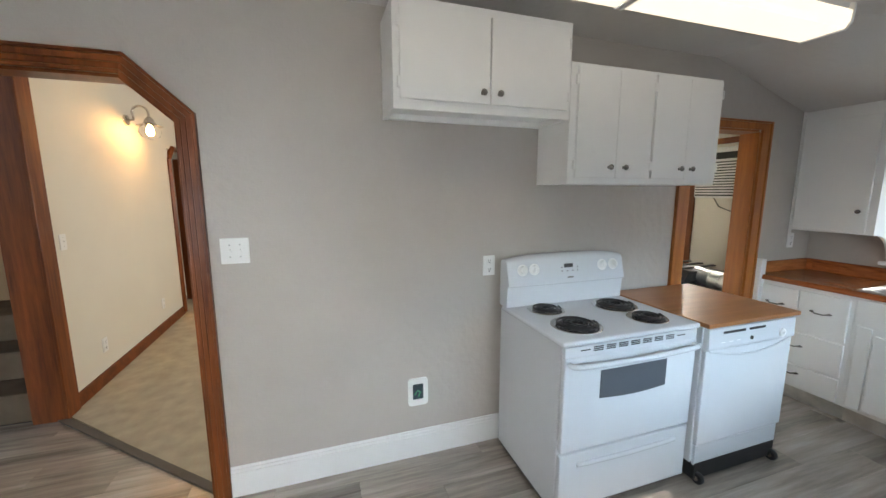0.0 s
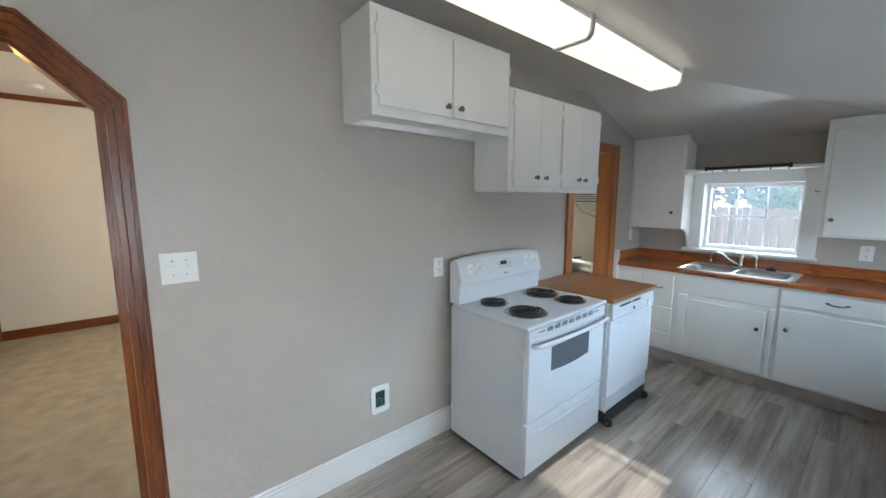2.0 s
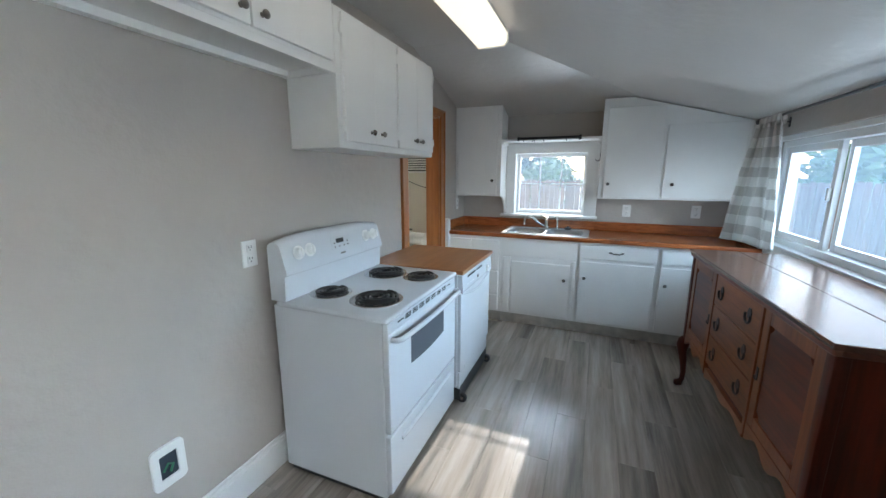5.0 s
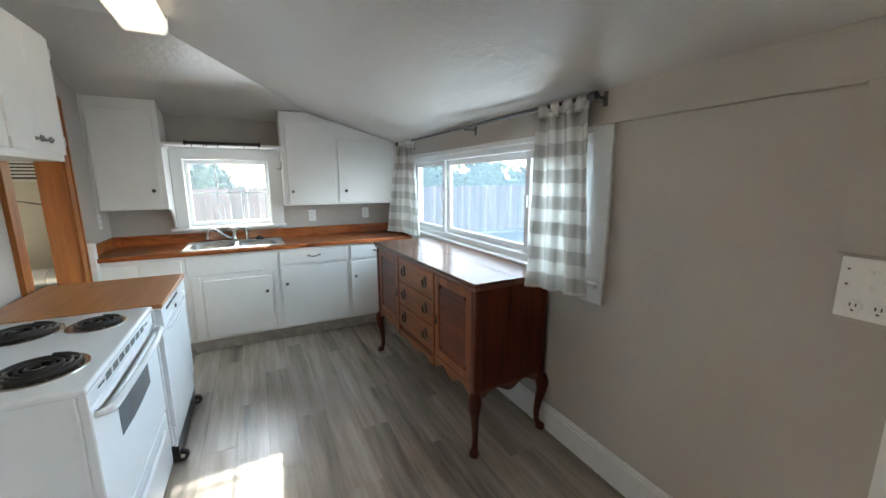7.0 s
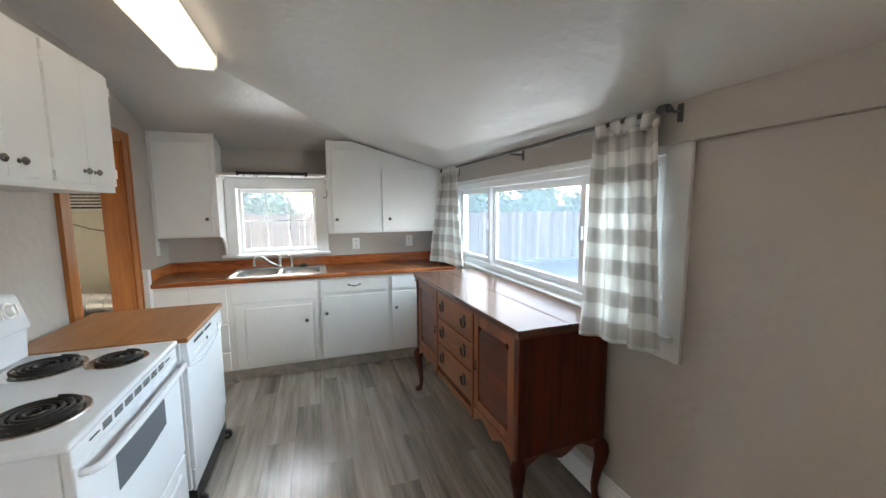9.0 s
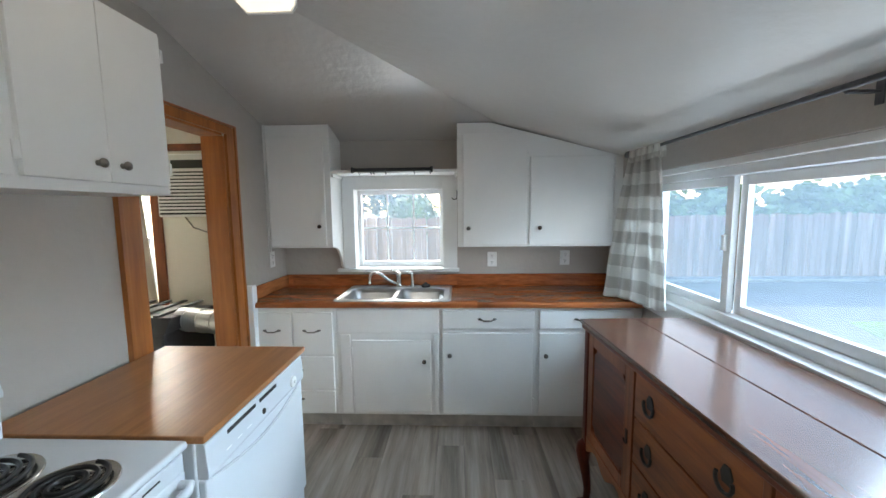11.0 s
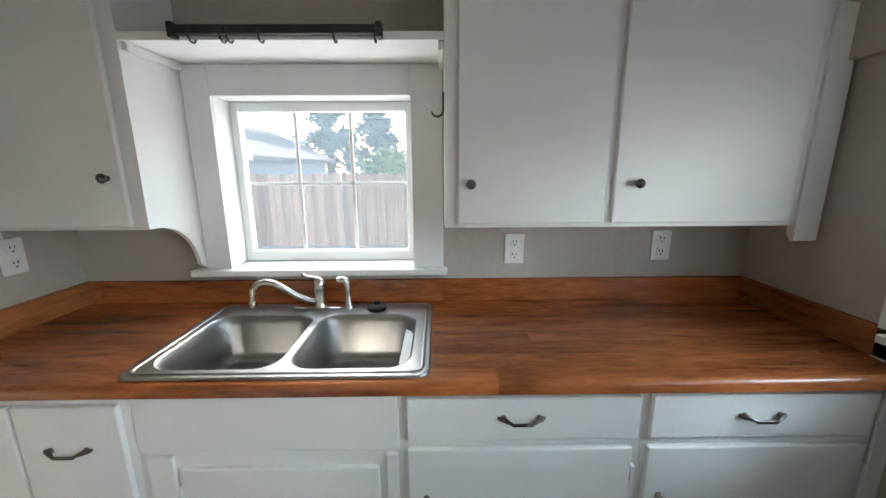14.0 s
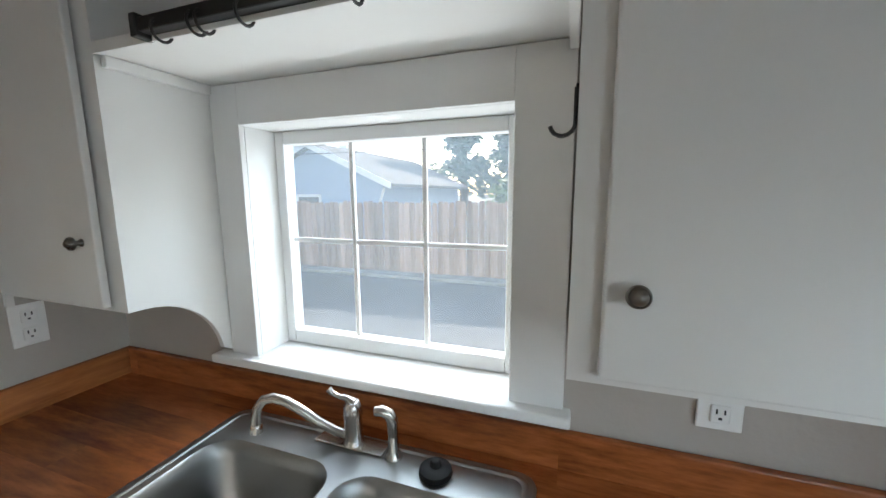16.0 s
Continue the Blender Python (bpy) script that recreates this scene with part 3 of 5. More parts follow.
lathe(bm, [(0.011, 0), (0.011, 0.03), (0.022, 0.036), (0.032, 0.05), (0.033, 0.06), (0.024, 0.074), (0.0, 0.078)], at(-0.295, SOUTH + 0.005, 0.725, FACE_S), 8)
part("knob", bm, KNOBGLASS, door, "faceted clear glass knob")
bm = B()
box(bm, -0.1115, 0.045, SOUTH, SOUTH + 0.046, 1.325, 1.80, 0.003)
setting("trim_conduit", bm, WALL, "flat painted wire cover board above the switches", "trim")

# ---- ceiling light ----
def ceiling_light(x0, x1):
    lt = thing("ceiling_light", ((x0 + x1) / 2, 1.5, 2.42), "white fluorescent wrap light with acrylic diffuser", "ceiling light", "fluorescent lights")
    bm = B()
    prism(bm, [(1.415, 2.56), (1.63, 2.56), (1.62, 2.455), (1.425, 2.455)], "x", x0 + 0.012, x1 - 0.012)
    part("body", bm, ENAMEL, lt)
    bm = B()
    prism(bm, [(1.405, 2.47), (1.410, 2.42), (1.428, 2.395), (1.61, 2.395), (1.632, 2.42), (1.638, 2.47)], "x", x0 + 0.014, x1 - 0.014)
    part("diffuser", bm, TUBE, lt, "acrylic diffuser, dimly lit")
    for x in (x0, x1 - 0.014):
        bm = B()
        prism(bm, [(1.40, 2.56), (1.40, 2.47), (1.404, 2.415), (1.426, 2.388), (1.612, 2.388), (1.638, 2.415), (1.644, 2.47), (1.644, 2.56)], "x", x, x + 0.014, 0.002)
        part("end_cap", bm, PLASTIC, lt)


ceiling_light(1.29, 2.51)
ceiling_light(0.06, 1.28)

# ---- knobs, pulls, plates ----
def knob(parent, x, y, z, turn, r=0.016):
    bm = B()
    lathe(bm, [(r * 0.6, 0), (r * 0.55, 0.003), (r * 0.38, 0.006), (r * 0.40, 0.013), (r * 0.92, 0.017), (r, 0.0205), (r * 0.94, 0.0245), (r * 0.80, 0.0262), (r * 0.76, 0.0252), (r * 0.66, 0.0275), (r * 0.42, 0.0315), (r * 0.18, 0.033), (0, 0.0333)], at(x, y, z, turn), 28)
    part("knob", bm, PEWTER, parent, "round pewter knob", 50)


def pull(parent, x, y, z):
    """A drawer pull with leaf-shaped ends, on a front that faces -x."""
    bm = B()
    for k in (-1, 1):
        pts = [(x - 0.001, y + k * 0.066, z + 0.008), (x - 0.006, y + k * 0.056, z + 0.008), (x - 0.012, y + k * 0.044, z + 0.006), (x - 0.018, y + k * 0.034, z + 0.003), (x - 0.021, y + k * 0.026, z)]
        tube(bm, pts, 0.005, 10, [0.0035, 0.0075, 0.007, 0.0045, 0.004])
    box(bm, x - 0.024, x - 0.018, y - 0.030, y + 0.030, z - 0.006, z + 0.004, 0.0025)
    for k in (-1, 1):
        lathe(bm, [(0.009, 0), (0.009, 0.004), (0.005, 0.010)], at(x, y + k * 0.050, z + 0.007, FACE_X), 10)
    part("pull", bm, PEWTER, parent, "cast pewter pull", 50)


def hinge(parent, bm_box):
    bm = B()
    box(bm, *bm_box, 0.002)
    part("hinge", bm, WHITE, parent)


def outlet(x, y, z, facing, w=0.08, h=0.125, label="white duplex outlet plate on the wall"):
    ob = thing("wall_outlet", (x, y, z), label, "outlet", "wall outlets")
    turn = {"s": 0, "w": -90, "n": 180}[facing]
    bm = B()
    box(bm, -w / 2, w / 2, -0.007, 0, -h / 2, h / 2, 0.003)
    p = part("plate", bm, PLASTIC)
    p.parent = ob
    for s in (-1, 1):
        bm = B()
        box(bm, -0.017, 0.017, -0.011, -0.006, s * 0.027 - 0.019, s * 0.027 + 0.019, 0.003)
        q = part("receptacle", bm, PLASTIC)
        q.parent = p
        bm = B()
        for dx in (-0.007, 0.007):
            box(bm, dx - 0.0015, dx + 0.0015, -0.0118, -0.0105, s * 0.027 + 0.001, s * 0.027 + 0.011)
        box(bm, -0.003, 0.003, -0.0118, -0.0105, s * 0.027 - 0.011, s * 0.027 - 0.006)
        q2 = part("slots", bm, SHADOWGAP)
        q2.parent = p
    ob.rotation_euler = (0, 0, radians(turn))
    return ob


def switch_plate(x, y, z, facing, n=2, w=0.13, h=0.13, label="white two-gang toggle switch plate"):
    ob = thing("light_switch", (x, y, z), label, "light switch", "light switches")
    bm = B()
    box(bm, -w / 2, w / 2, -0.007, 0, -h / 2, h / 2, 0.003)
    p = part("plate", bm, PLASTIC)
    p.parent = ob
    for k in range(n):
        dx = (k - (n - 1) / 2) * 0.046
        bm = B()
        box(bm, dx - 0.006, dx + 0.006, -0.009, -0.006, -0.014, 0.014)
        box(bm, dx - 0.004, dx + 0.004, -0.02, -0.008, 0.0, 0.010, 0.002)
        q = part("toggle", bm, PLASTIC)
        q.parent = p
        bm = B()
        for s in (-1, 1):
            lathe(bm, [(0.003, 0), (0.003, 0.0015)], at(dx, -0.0068, s * 0.03, FACE_Y), 8)
        q = part("screw", bm, PEWTER)
        q.parent = p
    ob.rotation_euler = (0, 0, radians({"s": 0, "w": -90, "n": 180, "e": 90}[facing]))
    return ob


# ---- the base cabinets, worktop and sink ----
CX = 3.47
PLINTH = plain("scuffed_plinth_paint", (0.46, 0.43, 0.39), 0.6, var=0.25, coarse=9.0)
def front(parent, name, y0, y1, z0, z1, d=0.018, label=""):
    bm = B()
    box(bm, CX - d, CX, y0, y1, z0, z1, 0.004)
    return part(name, bm, WHITE, parent, label)


def carcass(name, y0, y1, label):
    ob = thing(name, (3.75, (y0 + y1) / 2, 0), label, "cabinet", "base cabinets")
    for nm, b6 in (("face_frame", (CX, CX + 0.02, y0, y1, 0.085, 0.888)), ("side_panel", (CX + 0.02, EAST - 0.002, y0, y0 + 0.018, 0.085, 0.888)),
                   ("side_panel", (CX + 0.02, EAST - 0.002, y1 - 0.018, y1, 0.085, 0.888)), ("bottom_panel", (CX + 0.02, EAST - 0.002, y0 + 0.018, y1 - 0.018, 0.085, 0.103))):
        bm = B()
        box(bm, *b6)
        part(nm, bm, WHITE, ob)
    bm = B()
    box(bm, CX + 0.065, CX + 0.083, y0, y1, FZ, 0.085)
    part("plinth", bm, PLINTH, ob)
    return ob


c = carcass("drawer_cabinet", 1.63, 2.245, "white painted four-drawer base cabinet")
for y0, y1, z0, z1, py, pz in ((1.945, 2.225, 0.545, 0.855, 2.09, 0.715), (1.65, 1.935, 0.545, 0.855, 1.80, 0.715), (1.65, 2.225, 0.285, 0.525, 1.94, 0.42), (1.65, 2.225, 0.10, 0.265, 1.94, 0.20)):
    d = front(c, "drawer_front", y0, y1, z0, z1)
    pull(d, CX - 0.018, py, pz)
c = carcass("sink_cabinet", 0.8785, 1.6295, "white painted sink base cabinet with one door")
front(c, "false_front", 0.885, 1.62, 0.70, 0.875, 0.008)
for y0, y1 in ((1.525, 1.60), (0.89, 0.925)):
    front(c, "stile", y0, y1, 0.10, 0.69, 0.014)
d = front(c, "door", 0.945, 1.51, 0.115, 0.65)
knob(d, CX - 0.018, 0.992, 0.50, FACE_X)
for z in (0.57, 0.2):
    hinge(d, (CX - 0.021, CX - 0.004, 1.508, 1.518, z - 0.025, z + 0.025))
c = carcass("base_cabinet", 0.1985, 0.878, "white painted base cabinet with drawer over door")
d = front(c, "drawer_front", 0.215, 0.862, 0.735, 0.868)
pull(d, CX - 0.018, 0.545, 0.80)
d = front(c, "door", 0.225, 0.862, 0.105, 0.705)
knob(d, CX - 0.018, 0.81, 0.545, FACE_X)
for z in (0.62, 0.2):
    hinge(d, (CX - 0.02, CX - 0.003, 0.212, 0.224, z - 0.025, z + 0.025))
c = carcass("base_cabinet", -0.525, 0.198, "white painted corner base cabinet with drawer over door")
d = front(c, "drawer_front", -0.45, 0.18, 0.735, 0.868)
pull(d, CX - 0.018, -0.125, 0.80)
d = front(c, "door", -0.45, 0.18, 0.105, 0.705)
knob(d, CX - 0.018, 0.135, 0.545, FACE_X)
for z in (0.62, 0.2):
    hinge(d, (CX - 0.02, CX - 0.003, -0.462, -0.451, z - 0.025, z + 0.025))
front(c, "filler", -0.525, -0.47, 0.10, 0.885, 0.012)

bm = B()
box(bm, 3.395, 3.435, 2.2465, 2.249, FZ, 1.06)
box(bm, 3.405, 3.465, 2.19, 2.249, FZ, 1.055, 0.004)
setting("trim_post", bm, TRIMW, "white painted filler post between casing and worktop", "trim")

wt = thing("worktop", (3.75, 0.9, 0.89), "wood-plank laminate worktop with upstands", "worktop")
bm = B()
ov = [bm.verts.new((x, y, 0.892)) for x, y in ((3.445, SOUTH), (4.068, SOUTH), (4.068, 2.249), (3.445, 2.249))]
iv = [bm.verts.new((x, y, 0.892)) for x, y in ((3.49, 0.83), (3.97, 0.83), (3.97, 1.61), (3.49, 1.61))]
for i in range(4):
    bm.faces.new((ov[i], ov[(i + 1) % 4], iv[(i + 1) % 4], iv[i]))
up = bmesh.ops.extrude_face_region(bm, geom=bm.faces[:])
bmesh.ops.translate(bm, verts=[v for v in up["geom"] if isinstance(v, bmesh.types.BMVert)], vec=(0, 0, 0.038))
part("slab", bm, COUNTER, wt)
bm = B()
prism(bm, [(3.445, 0.93), (3.438, 0.9285), (3.431, 0.924), (3.428, 0.917), (3.428, 0.894), (3.445, 0.892)], "y", SOUTH, 2.249)
part("nosing", bm, COUNTER, wt, "", 60)
for nm, b6 in (("upstand", (4.048, 4.068, SOUTH + 0.02, 2.229, 0.9302, 1.025)), ("upstand", (3.47, 4.068, 2.229, 2.249, 0.9302, 1.025)), ("upstand", (3.47, 4.068, SOUTH + 0.001, SOUTH + 0.02, 0.9302, 1.025))):
    bm = B()
    box(bm, *b6, 0.004)
    part(nm, bm, COUNTER if b6[0] > 4 else COUNTER_X, wt)


def rring(cx, cy, hx, hy, r, z, n=6):
    out = []
    for sx, sy, a0 in ((1, 1, 0), (-1, 1, 90), (-1, -1, 180), (1, -1, 270)):
        for i in range(n + 1):
            a = radians(a0 + 90 * i / n)
            out.append((cx + sx * (hx - r) + r * math.cos(a), cy + sy * (hy - r) + r * math.sin(a), z))
    return out


def loft(bm, rings, cap=True):
    rr = [[bm.verts.new(p) for p in ring] for ring in rings]
    for a, b in zip(rr, rr[1:]):
        for i in range(len(a)):
            bm.faces.new((a[i], a[(i + 1) % len(a)], b[(i + 1) % len(a)], b[i]))
    if cap:
        bm.faces.new(rr[-1])
    return rr


sink = thing("sink", (3.73, 1.22, 0.93), "double-bowl brushed stainless steel drop-in sink", "sink")
BOWLS = ((3.69, 1.415, 0.19, 0.178), (3.69, 1.03, 0.19, 0.172))
bm = B()
loops = [rring(3.73, 1.222, 0.27, 0.418, 0.035, 0.938)] + [rring(cx, cy, hx + 0.006, hy + 0.006, 0.075, 0.9385) for cx, cy, hx, hy in BOWLS]
edges = []
for lp in loops:
    v = [bm.verts.new(p) for p in lp]
    edges += [bm.edges.new((v[i], v[(i + 1) % len(v)])) for i in range(len(v))]
bmesh.ops.triangle_fill(bm, use_beauty=True, use_dissolve=False, edges=edges)
loft(bm, [rring(3.73, 1.222, 0.27, 0.418, 0.035, 0.938), rring(3.73, 1.222, 0.274, 0.422, 0.038, 0.9375), rring(3.73, 1.222, 0.277, 0.425, 0.04, 0.9315)], False)
part("rim", bm, STEEL, sink, "", 25)
bm = B()
loft(bm, [rring(3.73, 1.222, 0.262, 0.410, 0.032, 0.9388), rring(3.73, 1.222, 0.258, 0.406, 0.03, 0.9415), rring(3.73, 1.222, 0.252, 0.400, 0.028, 0.9415), rring(3.73, 1.222, 0.248, 0.396, 0.026, 0.9388)], False)
part("rim_bead", bm, STEEL, sink, "", 60)
for cx, cy, hx, hy in BOWLS:
    bm = B()
    loft(bm, [rring(cx, cy, hx + 0.006, hy + 0.006, 0.075, 0.9385), rring(cx, cy, hx, hy, 0.072, 0.933), rring(cx, cy, hx - 0.006, hy - 0.006, 0.07, 0.90), rring(cx, cy, hx - 0.014, hy - 0.014, 0.068, 0.80), rring(cx, cy, hx - 0.026, hy - 0.026, 0.062, 0.776), rring(cx, cy, hx - 0.05, hy - 0.05, 0.05, 0.768), rring(cx, cy, 0.06, 0.06, 0.055, 0.764), rring(cx, cy, 0.042, 0.042, 0.0415, 0.758)])
    b1 = part("bowl", bm, STEEL, sink, "", 60)
    bm = B()
    lathe(bm, [(0.043, 0.759), (0.043, 0.763), (0.03, 0.762), (0.028, 0.7595)], Matrix.Translation((cx, cy, 0)))
    part("strainer", bm, CHROME, b1)

fa = thing("faucet", (3.965, 1.25, 0.94), "brushed nickel single-lever kitchen faucet", "faucet")
bm = B()
box(bm, 3.94, 3.99, 1.155, 1.345, 0.9392, 0.946, 0.003)
part("deck_plate", bm, CHROME, fa)
bm = B()
lathe(bm, [(0.027, 0.946), (0.025, 0.952), (0.022, 0.965), (0.022, 1.015), (0.024, 1.02), (0.022, 1.045), (0.016, 1.055), (0, 1.057)], Matrix.Translation((3.965, 1.245, 0)), 24)
part("body", bm, CHROME, fa, "", 40)
bm = B()
tube(bm, [(3.963, 1.262, 0.962), (3.955, 1.29, 0.972), (3.94, 1.33, 0.998), (3.925, 1.365, 1.03), (3.91, 1.40, 1.057), (3.90, 1.428, 1.066), (3.892, 1.452, 1.06), (3.886, 1.468, 1.04), (3.884, 1.474, 1.01), (3.884, 1.474, 0.985)], 0.012, 12)
lathe(bm, [(0.015, 0.974), (0.015, 0.99), (0.012, 0.995)], Matrix.Translation((3.884, 1.474, 0)), 14)
part("spout", bm, CHROME, fa, "", 50)
bm = B()
tube(bm, [(3.965, 1.245, 1.05), (3.963, 1.262, 1.062), (3.96, 1.28, 1.064), (3.957, 1.297, 1.072), (3.955, 1.306, 1.082)], 0.006, 10, [0.014, 0.008, 0.006, 0.0065, 0.009])
part("lever", bm, CHROME, fa, "", 50)
sp = thing("sink_sprayer", (3.955, 1.13, 0.94), "brushed nickel side sprayer on the sink rim", "sprayer")
bm = B()
lathe(bm, [(0.022, 0.939), (0.020, 0.947), (0.013, 0.958), (0.0125, 0.99), (0.011, 0.995), (0.0125, 1.0), (0.013, 1.03)], Matrix.Translation((3.955, 1.13, 0)), 16)
part("holder", bm, CHROME, sp, "", 40)
bm = B()
tube(bm, [(3.955, 1.13, 1.0), (3.955, 1.131, 1.035), (3.951, 1.138, 1.052), (3.945, 1.152, 1.06), (3.94, 1.168, 1.058)], 0.013, 12, [0.012, 0.014, 0.014, 0.013, 0.011])
part("head", bm, CHROME, sp, "", 50)
st = thing("sink_stopper", (3.935, 1.015, 0.939), "black rubber sink stopper on the rim", "stopper")
bm = B()
lathe(bm, [(0.036, 0.9392), (0.038, 0.944), (0.036, 0.955), (0.028, 0.961), (0.014, 0.963), (0.012, 0.972), (0.009, 0.975), (0, 0.976)], Matrix.Translation((3.935, 1.015, 0)), 20)
part("plug", bm, RUBBER, st, "", 35)

# ---- upper cabinets by the sink ----
UX = 3.79
ul = thing("wall_cabinet", (3.93, 2.0, 1.28), "white painted wall cabinet with a scalloped side", "cabinet", "wall cabinets")
bm = B()
prism(bm, [(UX, 1.285), (EAST, 1.285), (EAST, 2.15), (UX, 2.235)], "y", 1.752, 2.247)
part("body", bm, WHITE, ul)
bm = B()
pts = [(EAST - 0.003, 2.152), (UX - 0.002, 2.237), (UX - 0.002, 1.285)] + [(UX + 0.03, 1.285)] + [(p[0], p[2]) for p in arc((UX + 0.03, 0, 1.075), 0.21, 90, 8, 10)] + [(EAST - 0.003, 1.08)]
prism(bm, pts, "y", 1.734, 1.752, 0.001)
part("side_panel", bm, WHITE, ul)
bm = B()
prism(bm, [(UX - 0.012, 2.238), (UX - 0.012, 1.255), (UX + 0.004, 1.255), (UX + 0.004, 2.233)], "y", 2.232, 2.2475)
part("scribe_strip", bm, WHITE, ul)
bm = B()
box(bm, UX - 0.027, UX - 0.009, 1.775, 2.215, 1.30, 2.145, 0.004)
box(bm, UX - 0.010, UX, 2.19, 2.212, 1.40, 1.46)
box(bm, UX - 0.010, UX, 2.19, 2.212, 1.98, 2.04)
d = part("door", bm, WHITE, ul, "door standing slightly proud of its cabinet")
knob(d, UX - 0.027, 1.82, 1.455, FACE_X)

uc = thing("wall_cabinet", (3.93, 0.15, 1.28), "white painted double wall cabinet cut to the sloped ceiling", "cabinet", "wall cabinets")
bm = B()
prism(bm, [(0.748, 1.285), (0.748, 2.225), (0.50, 2.225), (-0.40, 1.985), (-0.515, 1.955), (-0.515, 1.285)], "x", UX, EAST - 0.002)
part("body", bm, WHITE, uc)
bm = B()
box(bm, UX - 0.018, UX, 0.222, 0.705, 1.30, 2.14, 0.004)
d = part("door", bm, WHITE, uc)
knob(d, UX - 0.018, 0.665, 1.43, FACE_X)
for z in (2.02, 1.40):
    hinge(d, (UX - 0.02, UX - 0.003, 0.211, 0.222, z - 0.025, z + 0.025))
bm = B()
box(bm, UX - 0.018, UX, -0.405, 0.195, 1.30, 1.965, 0.004)
d = part("door", bm, WHITE, uc)
knob(d, UX - 0.018, 0.122, 1.43, FACE_X)
bm = B()
prism(bm, [(UX - 0.012, 1.96), (UX + 0.02, 1.96), (UX + 0.02, 1.255), (UX, 1.23), (UX - 0.012, 1.235)], "y", -0.515, -0.435, 0.001)
part("scribe_strip", bm, WHITE, uc)

sh = thing("window_shelf", (3.93, 1.25, 1.862), "white painted valance shelf over the sink window", "shelf")
bm = B()
box(bm, UX, EAST - 0.002, 0.75, 1.733, 1.864, 1.884, 0.003)
part("board", bm, WHITE, sh)
for y0, y1 in ((0.7505, 0.768), (1.715, 1.7325)):
    bm = B()
    box(bm, UX + 0.01, EAST - 0.02, y0, y1, 1.838, 1.863, 0.003)
    part("cleat", bm, WHITE, sh)
bm = B()
box(bm, UX - 0.004, UX - 0.0005, 0.75, 1.733, 1.862, 1.886, 0.001)
part("edge_strip", bm, WHITE, sh)
rd = thing("curtain_rod", (3.77, 1.25, 1.86), "black curtain rod with rings, without its curtain", "curtain rod")
bm = B()
box(bm, 3.762, 3.788, 0.945, 1.555, 1.872, 1.898, 0.003)
part("rod", bm, BLACK, rd)
for y in (0.94, 1.55):
    bm = B()
    box(bm, 3.757, 3.793, y - 0.006, y + 0.012, 1.862, 1.905, 0.003)
    part("finial", bm, BLACK, rd)
for y in (1.50, 1.408, 1.388, 1.295, 1.075, 0.955):
    bm = B()
    tube(bm, arc((3.775, y, 1.871), 0.020, 0, 360, 16, "xz"), 0.003, 6)
    part("ring", bm, BLACK, rd)
hk = thing("wall_hook", (3.90, 0.75, 1.69), "black metal hook on the cabinet side", "hook")
bm = B()
tube(bm, [(3.90, 0.7515, 1.73), (3.90, 0.7515, 1.68)] + [(p[0], p[1], p[2]) for p in arc((3.90, 0.7715, 1.675), 0.02, 180, 350, 8, "yz")], 0.0035, 6)
box(bm, 3.893, 3.907, 0.7475, 0.7525, 1.70, 1.735, 0.001)
part("hook", bm, BLACK, hk)

# ---- cabinets over the stove ----
def stove_cabinet(x0, x1, z0, z1, label, doors, lip):
    ob = thing("wall_cabinet", ((x0 + x1) / 2, 2.09, z0), label, "cabinet", "wall cabinets")
    y0 = 1.945
    bm = B()
    box(bm, x0, x1, y0, NORTH - 0.002, z0 + (0.03 if lip else 0), z1, 0.002)
    if lip:
        box(bm, x0, x1, y0, y0 + 0.02, z0, z0 + 0.03)
        box(bm, x0, x0 + 0.02, y0 + 0.02, NORTH - 0.002, z0, z0 + 0.03)
        box(bm, x1 - 0.02, x1, y0 + 0.02, NORTH - 0.002, z0, z0 + 0.03)
        box(bm, x0 + 0.02, x1 - 0.02, NORTH - 0.04, NORTH - 0.002, z0 + 0.002, z0 + 0.03)
    part("body", bm, WHITE, ob)
    for a, b, c, e, k, hx in doors:
        bm = B()
        box(bm, a, b, y0 - 0.018, y0, c, e, 0.002)
        d = part("door", bm, WHITE, ob)
        knob(d, k, y0 - 0.018, z0 + 0.095, FACE_Y)
        for z in (c + 0.07, e - 0.07):
            hinge(d, (hx - 0.006, hx + 0.006, y0 - 0.02, y0 - 0.004, z - 0.025, z + 0.025))
    return ob


stove_cabinet(0.345, 1.30, 1.985, 2.47, "white painted two-door cabinet above the stove", [(0.375, 0.822, 2.03, 2.43, 0.785, 0.368), (0.832, 1.275, 2.03, 2.43, 0.875, 1.282)], True)
stove_cabinet(1.305, 2.425, 1.645, 2.285, "white painted four-door cabinet above the dishwasher", [(1.345, 1.6165, 1.68, 2.265, 1.57, 1.336), (1.6185, 1.862, 1.68, 2.265, 1.675, 1.868), (1.885, 2.1425, 1.68, 2.265, 2.10, 1.877), (2.1445, 2.405, 1.68, 2.265, 2.19, 2.413)], False)

# ---- stove ----
sv = thing("stove", (1.47, 1.88, FZ), "white enamel electric coil stove with oven window", "stove")
bm = B()
box(bm, 1.045, 1.885, 1.575, 2.19, FZ + 0.03, 0.888, 0.006)
part("body", bm, ENAMEL, sv)
bm = B()
box(bm, 1.06, 1.87, 1.60, 2.17, FZ, 0.06)
part("base", bm, BLACK, sv)
bm = B()
box(bm, 1.032, 1.898, 1.542, 2.16, 0.885, 0.912, 0.011, 3)
part("cooktop", bm, ENAMEL, sv, "", 40)
bm = B()
